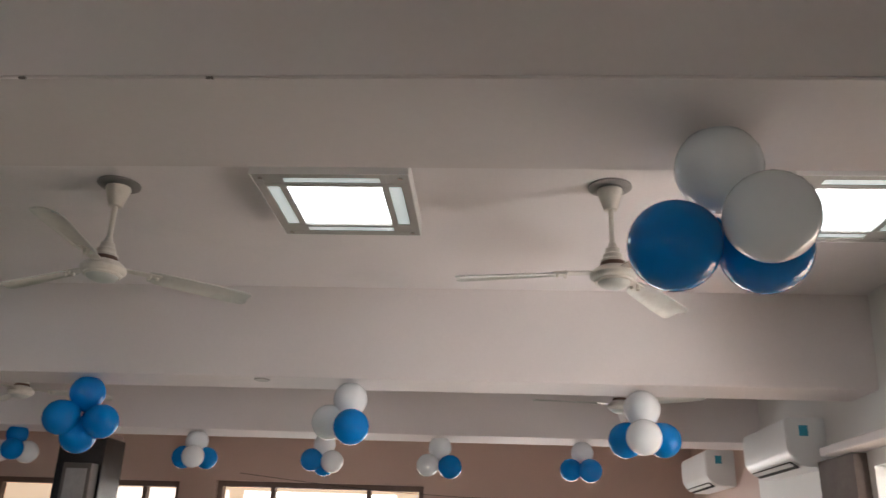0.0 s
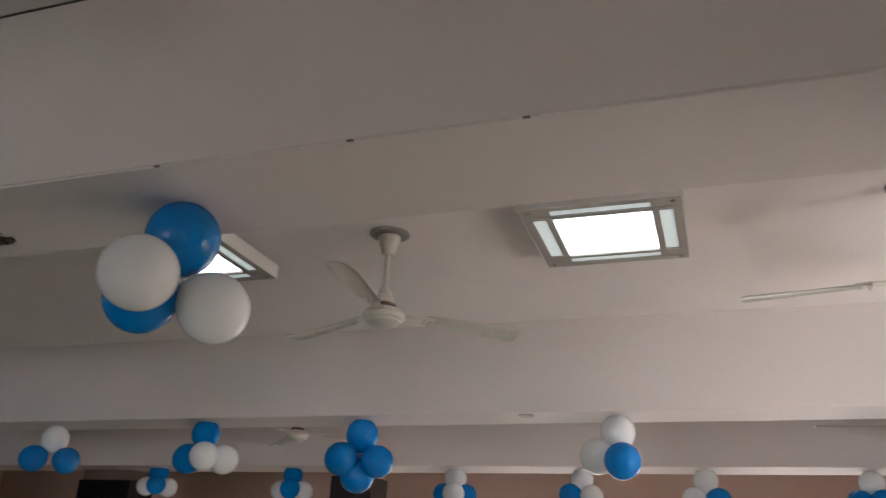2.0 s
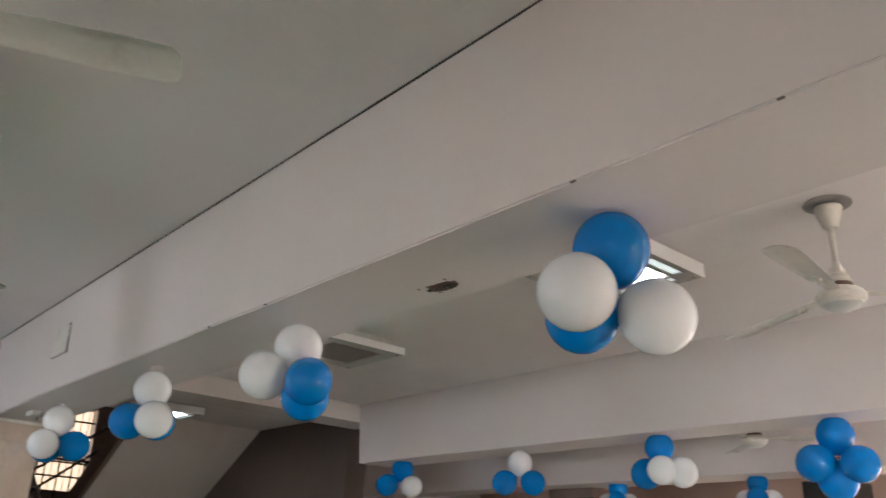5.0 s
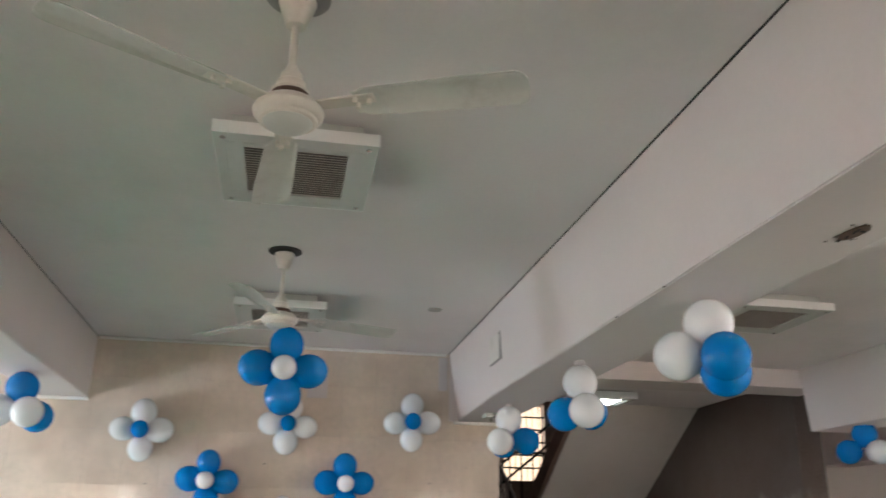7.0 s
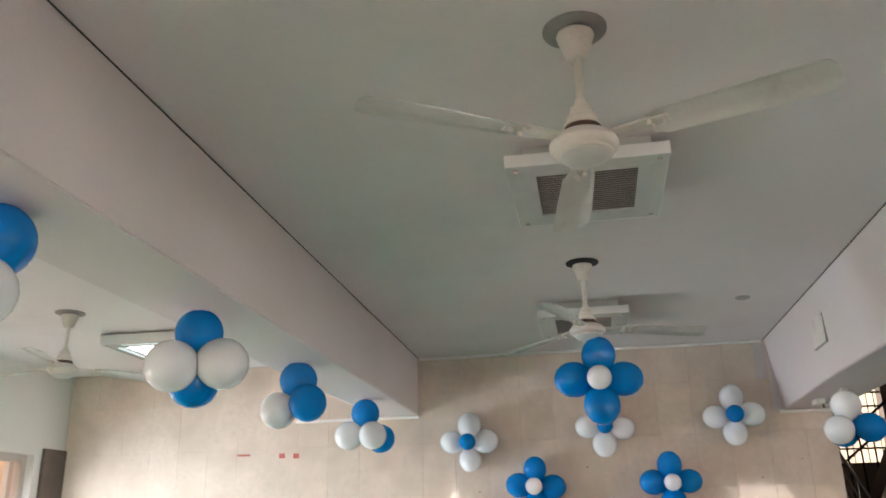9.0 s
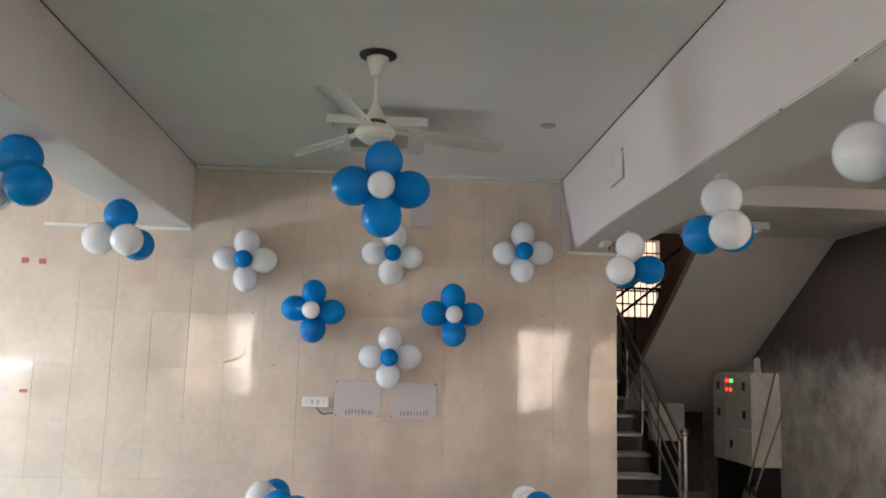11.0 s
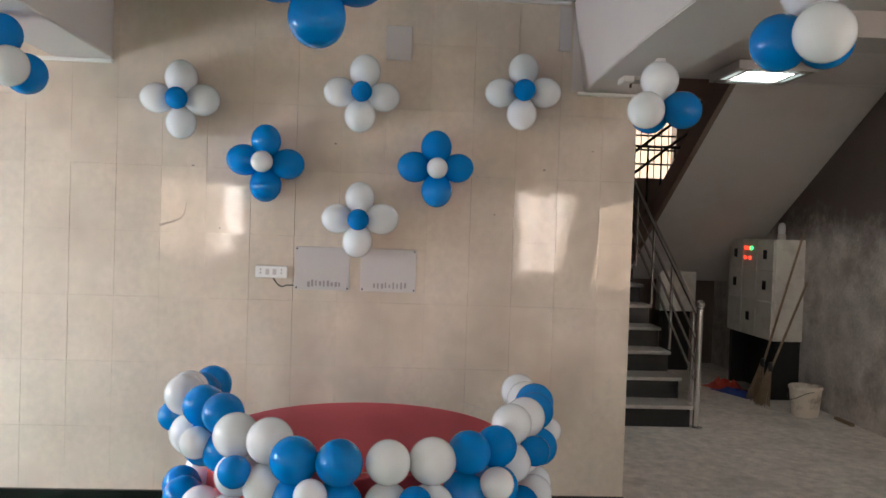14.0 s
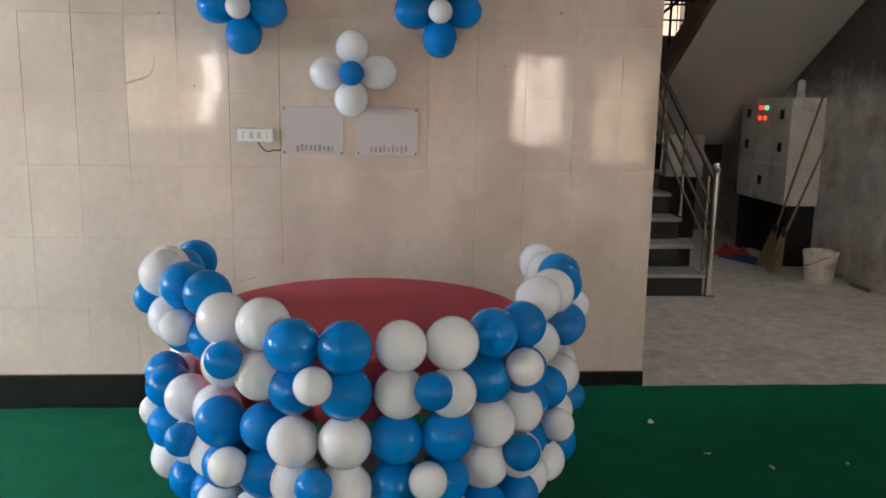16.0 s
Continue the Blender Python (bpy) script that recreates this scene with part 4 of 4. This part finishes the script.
# ---- things on the tiled wall ----
for n, (y0, y1) in enumerate(((1.025, 1.322), (1.38, 1.682))):
    sheet = thing("notice_sheet", pose(0.004, 0, 0), "plain white acrylic notice sheet with faded print and four screws", "notice", "notice sheets")
    part("sheet", rounded(0.0, 0.006, y0, y1, 1.282, 1.516, 0.002, 1), M_PAPER, sheet)
    for y in (y0 + 0.012, y1 - 0.012):
        for z in (1.294, 1.504):
            part("screw", lathe([(0.005, 0.006), (0.005, 0.009), (0.003, 0.01)], 8, Matrix.Translation((0, y, z)) @ pose(0, 0, 0, 0, 90)), M_CABLE, sheet)
    for i in range(9):
        bm = bmesh.new()
        yy = y0 + 0.07 + i * 0.021
        box(bm, 0.0065, 0.0075, yy, yy + rnd.uniform(0.008, 0.015), 1.302 + rnd.uniform(-0.004, 0.004), 1.332 + rnd.uniform(-0.008, 0.006))
        part("print_bar", bm, M_INK, sheet)
sock = thing("socket_board", pose(0.004, 0, 0), "white plastic switch and socket board on the tiles", "socket")
part("plate", rounded(0.0, 0.03, 0.82, 0.99, 1.342, 1.408, 0.006), M_PLASTIC, sock)
for i in range(4):
    bm = bmesh.new()
    y = 0.848 + 0.037 * i
    if i in (0, 3):
        for dy, dz in ((0, 0.012), (-0.009, -0.006), (0.009, -0.006)):
            lathe([(0.004, 0.0295), (0.004, 0.0315)], 8, Matrix.Translation((0, y, 1.375 + dz)) @ pose(0, 0, 0, 0, 90), bm)
        part("socket_holes", bm, M_INK, sock)
    else:
        box(bm, 0.03, 0.036, y - 0.009, y + 0.009, 1.36, 1.39)
        part("switch", bm, M_PAPER, sock)
bm = bmesh.new()
pts = [Vector((0.03, 0.915 + 0.11 * t, 1.342 - 0.045 * math.sin(min(1, t * 1.6) * 2.2))) for t in [i / 10 for i in range(11)]]
for a, b in zip(pts, pts[1:]):
    tube(bm, a, b, 0.0035, 6)
tagged(new("power_cable", mesh_of("power_cable", bm, M_CABLE, True)), "short black power cable hanging below the socket board", "cable")
for y0, y1, z0, z1 in ((1.48, 1.62, 2.535, 2.722), (2.42, 2.487, 2.625, 2.868)):
    tagged(new("cover_plate", mesh_of("cover_plate", rounded(0.002, 0.012, y0, y1, z0, z1, 0.003, 1), M_PAPER)), "plain painted cover plate on the tiled wall", "cover plate", "cover plates")
cover = thing("beam_cover_plate", pose(1.19, 2.506, 2.585), "painted junction box cover on the beam's side", "cover plate")
part("plate", rounded(0, 0.24, 0, 0.024, 0, 0.155, 0.002, 1), M_STEELBOX, cover)
# grey strips draw the shade at the cover's side and lower edges
part("edge_shade", wall_boxes([(0.241, 0.245, 0.001, 0.024, -0.004, 0.155), (0.0, 0.241, 0.001, 0.024, -0.004, -0.001)]), M_GREYPLATE, cover, "grey strips painted as shade along the cover's side and lower edges")
part("screw", lathe([(0.005, -0.002), (0.005, 0.002)], 8, Matrix.Translation((0.228, 0, 0.145)) @ pose(0, 0, 0, 90)), M_CABLE, cover)
for y, z, wid, high, mat in ((-1.30, 2.238, 0.10, 0.014, M_POSTER), (-1.21, 2.234, 0.06, 0.008, M_PAPER), (-1.0, 2.225, 0.045, 0.035, M_POSTER), (-0.89, 2.222, 0.045, 0.035, M_POSTER),
                        (-1.34, 1.405, 0.07, 0.02, M_PAPER), (-1.25, 1.40, 0.05, 0.02, M_POSTER), (-1.05, 1.40, 0.05, 0.03, M_PAPER), (-0.93, 1.395, 0.05, 0.02, M_POSTER)):
    tagged(new("paper_remnant", mesh_of("paper_remnant", rounded(0.001, 0.004, y - wid / 2, y + wid / 2, z - high / 2, z + high / 2, 0.001, 1), mat)), "torn strip of an old poster glued to the wall", "paper strip", "poster remnants")

# small dark marks on the tiles, built as thin irregular flakes
for y, z, s in ((2.365, 1.975, 0.012), (2.63, 2.087, 0.008), (1.226, 2.075, 0.011), (0.47, 1.93, 0.01), (0.62, 1.60, 0.007), (2.1, 1.72, 0.006)):
    bm = bmesh.new()
    bm.faces.new([bm.verts.new((0.0008, y + s * rnd.uniform(0.4, 1.0) * math.cos(k), z + 0.7 * s * rnd.uniform(0.4, 1.0) * math.sin(k))) for k in (0, 0.9, 1.9, 2.8, 3.9, 5.1)])
    made = bmesh.ops.extrude_face_region(bm, geom=bm.faces[:])
    bmesh.ops.translate(bm, vec=(0.0012, 0, 0), verts=[v for v in made["geom"] if isinstance(v, bmesh.types.BMVert)])
    tagged(new("tile_mark", mesh_of("tile_mark", bm, M_CHIP)), "small dark mark on the tiles", "tape scrap", "tape remnants")

bm = bmesh.new()
curl = [Vector((0.0012, y, z)) for y, z in ((0.44, 1.73), (0.437, 1.70), (0.43, 1.672), (0.415, 1.648), (0.385, 1.632), (0.345, 1.62), (0.30, 1.606))]
for k, (a, b) in enumerate(zip(curl, curl[1:])):
    tube(bm, a, b, 0.0022 + 0.0008 * k, 8)
for v in bm.verts:
    v.co.x = 0.0012 + (v.co.x - 0.0012) * 0.12
tagged(new("wall_smear", mesh_of("wall_smear", bm, M_SMEAR, True)), "curled brown smear dried on the glossy tiles", "smear")

# ---- small fittings on ceiling and beams ----
for x, y, z in ((1.22, 2.168, ZC), (4.90, 5.40, 2.425), (6.02, 2.95, ZC)):
    tagged(new("junction_cover", mesh_of("junction_cover", lathe([(0.038, z - 0.008), (0.042, z - 0.003), (0.042, z - 0.001)], 24, Matrix.Translation((x, y, 0))), M_FRAME, True)), "round painted junction cover on the ceiling", "junction cover", "junction covers")
hole = thing("wire_hole", pose(4.03, 2.79, ZB), "broken dark hole in the beam's plaster with wire ends", "wire hole")
bm = bmesh.new()
pts = [bm.verts.new((0.06 * (1 + 0.4 * noise.noise((k, 0, 0))) * math.cos(k * 0.449), 0.026 * (1 + 0.5 * noise.noise((k, 3, 0))) * math.sin(k * 0.449), -0.002)) for k in range(14)]
bm.faces.new(pts)
made = bmesh.ops.extrude_face_region(bm, geom=bm.faces[:])
bmesh.ops.translate(bm, vec=(0, 0, -0.003), verts=[v for v in made["geom"] if isinstance(v, bmesh.types.BMVert)])
part("recess", bm, M_FANDARK, hole)
bm = bmesh.new()
for k in range(70):
    r = rnd.uniform(0.002, 0.008)
    lathe([(r, -0.0022), (r * 0.9, -0.001)], 7, Matrix.Translation((rnd.gauss(-0.005, 0.03), rnd.gauss(0, 0.014), -0.0004 * (k % 4))), bm)
part("soot_specks", bm, M_CHIP, hole, "dark soot specks round the hole")
for k in range(4):
    bm = bmesh.new()
    tube(bm, (0.03 * k - 0.05, 0, 0), (0.03 * k - 0.05 + rnd.uniform(-0.03, 0.03), rnd.uniform(-0.02, 0.02), -0.012), 0.003, 6)
    part("wire", bm, M_CABLE, hole)
for x in (3.05, 3.45, 4.74, 5.2, 5.56):
    chip = new("plaster_chip", mesh_of("plaster_chip", rounded(x - 0.007, x + 0.007, 2.527, 2.533, ZB - 0.001, ZB + 0.003, 0.0008, 1), M_CHIP))
    tagged(chip, "small dark chip broken out of the beam's plaster edge", "plaster chip", "plaster chips")
box2 = thing("meter_box", pose(-4.95, 4.62, 0.78), "small pale metal meter box in the dark stair corner", "meter box")
part("body", rounded(0, 0.16, 0, 0.42, 0, 0.6, 0.006), M_STEELBOX, box2)
part("door", rounded(0.158, 0.166, 0.03, 0.39, 0.03, 0.57, 0.003), M_STEELBOX, box2)
# near-black block drawn as the shade below the box
part("under_shade", wall_boxes([(0.03, 0.13, 0.05, 0.37, -0.69, 0)]), M_DARK, box2)
hook = thing("beam_bracket", pose(0.45, 2.70, ZB), "small grey metal bracket screwed under the beam", "bracket")
part("plate", rounded(-0.06, 0.06, -0.05, 0.0, -0.03, -0.001, 0.003, 1), M_FANPALE, hook)
# dark slab gives the shaded underside beside the plate a solid form
part("shade_slab", rounded(-0.05, 0.05, 0.002, 0.09, -0.02, -0.001, 0.003, 1), M_GREYPLATE, hook, "dark slab drawn as the shade under a small board")
part("pin", lathe([(0.006, -0.05), (0.006, -0.012)], 8), M_FANDARK, hook)


# ---- far bays ----
def air_conditioner(x, y, z, length, label):
    base = thing("air_conditioner", pose(x, y, z), label, "air conditioner", "wall air conditioners")
    bm = bmesh.new()
    prof = [(0.0, 0.0), (-0.13, 0.0), (-0.2, 0.045), (-0.225, 0.09), (-0.225, 0.25), (-0.21, 0.275), (0.0, 0.275)]
    lo = [bm.verts.new((a, 0, b)) for a, b in prof]
    hi = [bm.verts.new((a, length, b)) for a, b in prof]
    bm.faces.new(lo)
    bm.faces.new(hi[::-1])
    for i in range(len(prof)):
        j = (i + 1) % len(prof)
        bm.faces.new((lo[i], hi[i], hi[j], lo[j]))
    bmesh.ops.bevel(bm, geom=bm.edges[:], offset=0.008, segments=2, affect="EDGES")
    part("body", bm, M_PLASTIC, base, smooth=True)
    bm = bmesh.new()
    m = pose(-0.172, length / 2, 0.018, 0, 33, 0)
    box(bm, -0.028, 0.028, -length / 2 + 0.06, length / 2 - 0.06, -0.005, 0.0, m)
    part("air_outlet", bm, M_DARK, base, "dark air outlet slot")
    bm = bmesh.new()
    box(bm, -0.024, 0.002, -length / 2 + 0.07, length / 2 - 0.07, -0.010, -0.006, m)
    part("flap", bm, M_PLASTIC, base)
    bm = bmesh.new()
    box(bm, -0.15, -0.1, -0.002, 0.0, 0.17, 0.23)
    part("sticker", bm, M_TEAL, base, "teal energy sticker")
    return base


air_conditioner(8.0, 6.03, 2.125, 0.82, "white split air conditioner mounted above the window")
air_conditioner(8.0, 7.83, 2.16, 0.82, "white split air conditioner in the shaded far corner")
structure("pilaster_dark", wall_boxes([(7.93, 7.999, 5.56, 6.02, 0, 2.15)]), M_DEEPBROWN, "dark clad pilaster beside the window", "pilaster")
structure("window_ledge", rounded(7.86, 7.998, 4.0, 5.8, 2.155, 2.20, 0.006), M_BEAM, "pale ledge above the window", "ledge")


def pillar(x0, x1, y0, y1, z1, label):
    base = thing("pillar", Matrix.Identity(4), label, "pillar", "clad pillars", "structure")
    part("cladding", rounded(x0, x1, y0, y1, 0, z1, 0.006), M_BLACK, base)
    part("capital", wall_boxes([(x0 + 0.02, x1 - 0.02, y0 + 0.02, y1 - 0.02, z1, 2.399)]), M_BROWN, base)
    return base


pillar(2.81, 3.17, 7.42, 7.77, 2.36, "black clad pillar under the beam carrying a switch box")
pillar(0.28, 0.85, 7.42, 7.75, 2.31, "black clad pillar under the far beam")
fuse = thing("switch_box", pose(2.93, 7.42, 1.66), "grey metal switch box fixed to the black pillar", "switch box")
part("body", rounded(0, 0.22, -0.12, 0, 0, 0.49, 0.008), M_REFLECTOR, fuse)
part("door", rounded(0.03, 0.19, -0.128, -0.118, 0.04, 0.45, 0.004), M_GREYPLATE, fuse)
bm = bmesh.new()
pts = [Vector((3.7 + 0.42 * k, 9.194, 2.27 - 0.10 * math.sin(k / 10 * math.pi) - 0.012 * k)) for k in range(11)]
for a, b in zip(pts, pts[1:]):
    tube(bm, a, b, 0.0028, 6)
tagged(new("hanging_cable", mesh_of("hanging_cable", bm, M_CABLE, True)), "thin black cable sagging along the far wall", "cable")

# ---- scattered scraps on the carpet ----
for x, y, s in ((0.32, 2.82, 0.03), (0.66, 2.97, 0.014), (0.81, 3.2, 0.018), (0.79, 3.55, 0.014)):
    bm = bmesh.new()
    vs = [bm.verts.new((s * math.cos(k) * rnd.uniform(0.5, 1.2), s * 0.6 * math.sin(k) * rnd.uniform(0.5, 1.2), rnd.uniform(0.0, 0.006))) for k in (0, 1.2, 2.3, 3.4, 4.6, 5.6)]
    bm.faces.new(vs)
    made = bmesh.ops.extrude_face_region(bm, geom=bm.faces[:])
    bmesh.ops.translate(bm, vec=(0, 0, 0.0015), verts=[v for v in made["geom"] if isinstance(v, bmesh.types.BMVert)])
    ob = new("paper_scrap", mesh_of("paper_scrap", bm, M_PAPER))
    ob.matrix_world = pose(x, y, carpet_height(x, y) + 0.004, 0, 0, rnd.uniform(0, 180))
    tagged(ob, "small torn white paper scrap lying on the carpet", "paper scrap", "paper scraps")

# ---- wall tiles ----
tiles = thing("wall_tiles", Matrix.Identity(4), "glossy cream ceramic wall tiles in a straight grid", "wall", kind="structure")
tile_meshes = {}
TW, TH, Y0, Z0 = 0.2375, 0.352, 0.305 - 14 * 0.2375, 0.165
for i in range(26):
    for j in range(-1, 8):
        y0, y1 = max(LEFT_Y, Y0 + TW * i), min(2.868, Y0 + TW * (i + 1))
        z0, z1 = max(0.0, Z0 + TH * j), min(ZC, Z0 + TH * (j + 1))
        if y1 - y0 < 0.02 or z1 - z0 < 0.02:
            continue
        wear = rnd.choice((0.0001, 0.0001, 0.0001, 0.0003, 0.0007))
        key = (round(y1 - y0, 3), round(z1 - z0, 3), wear)
        if key not in tile_meshes:
            bm = bmesh.new()
            box(bm, -0.012, 0, -key[0] / 2 + wear / 2, key[0] / 2 - wear / 2, -key[1] / 2 + wear / 2, key[1] / 2 - wear / 2)
            bmesh.ops.bevel(bm, geom=[e for e in bm.edges if all(v.co.x > -0.001 for v in e.verts)], offset=0.0006 + wear * 0.5, segments=1, affect="EDGES")
            tile_meshes[key] = mesh_of("tile", bm, M_TILE)
        piece("tile", tile_meshes[key], tiles, pose(rnd.uniform(-0.0006, 0.0) + (0.003 if j == 2 and y0 > 2.1 else 0.0), (y0 + y1) / 2, (z0 + z1) / 2, 0, rnd.uniform(-0.32, 0.32), rnd.uniform(-0.32, 0.32)))
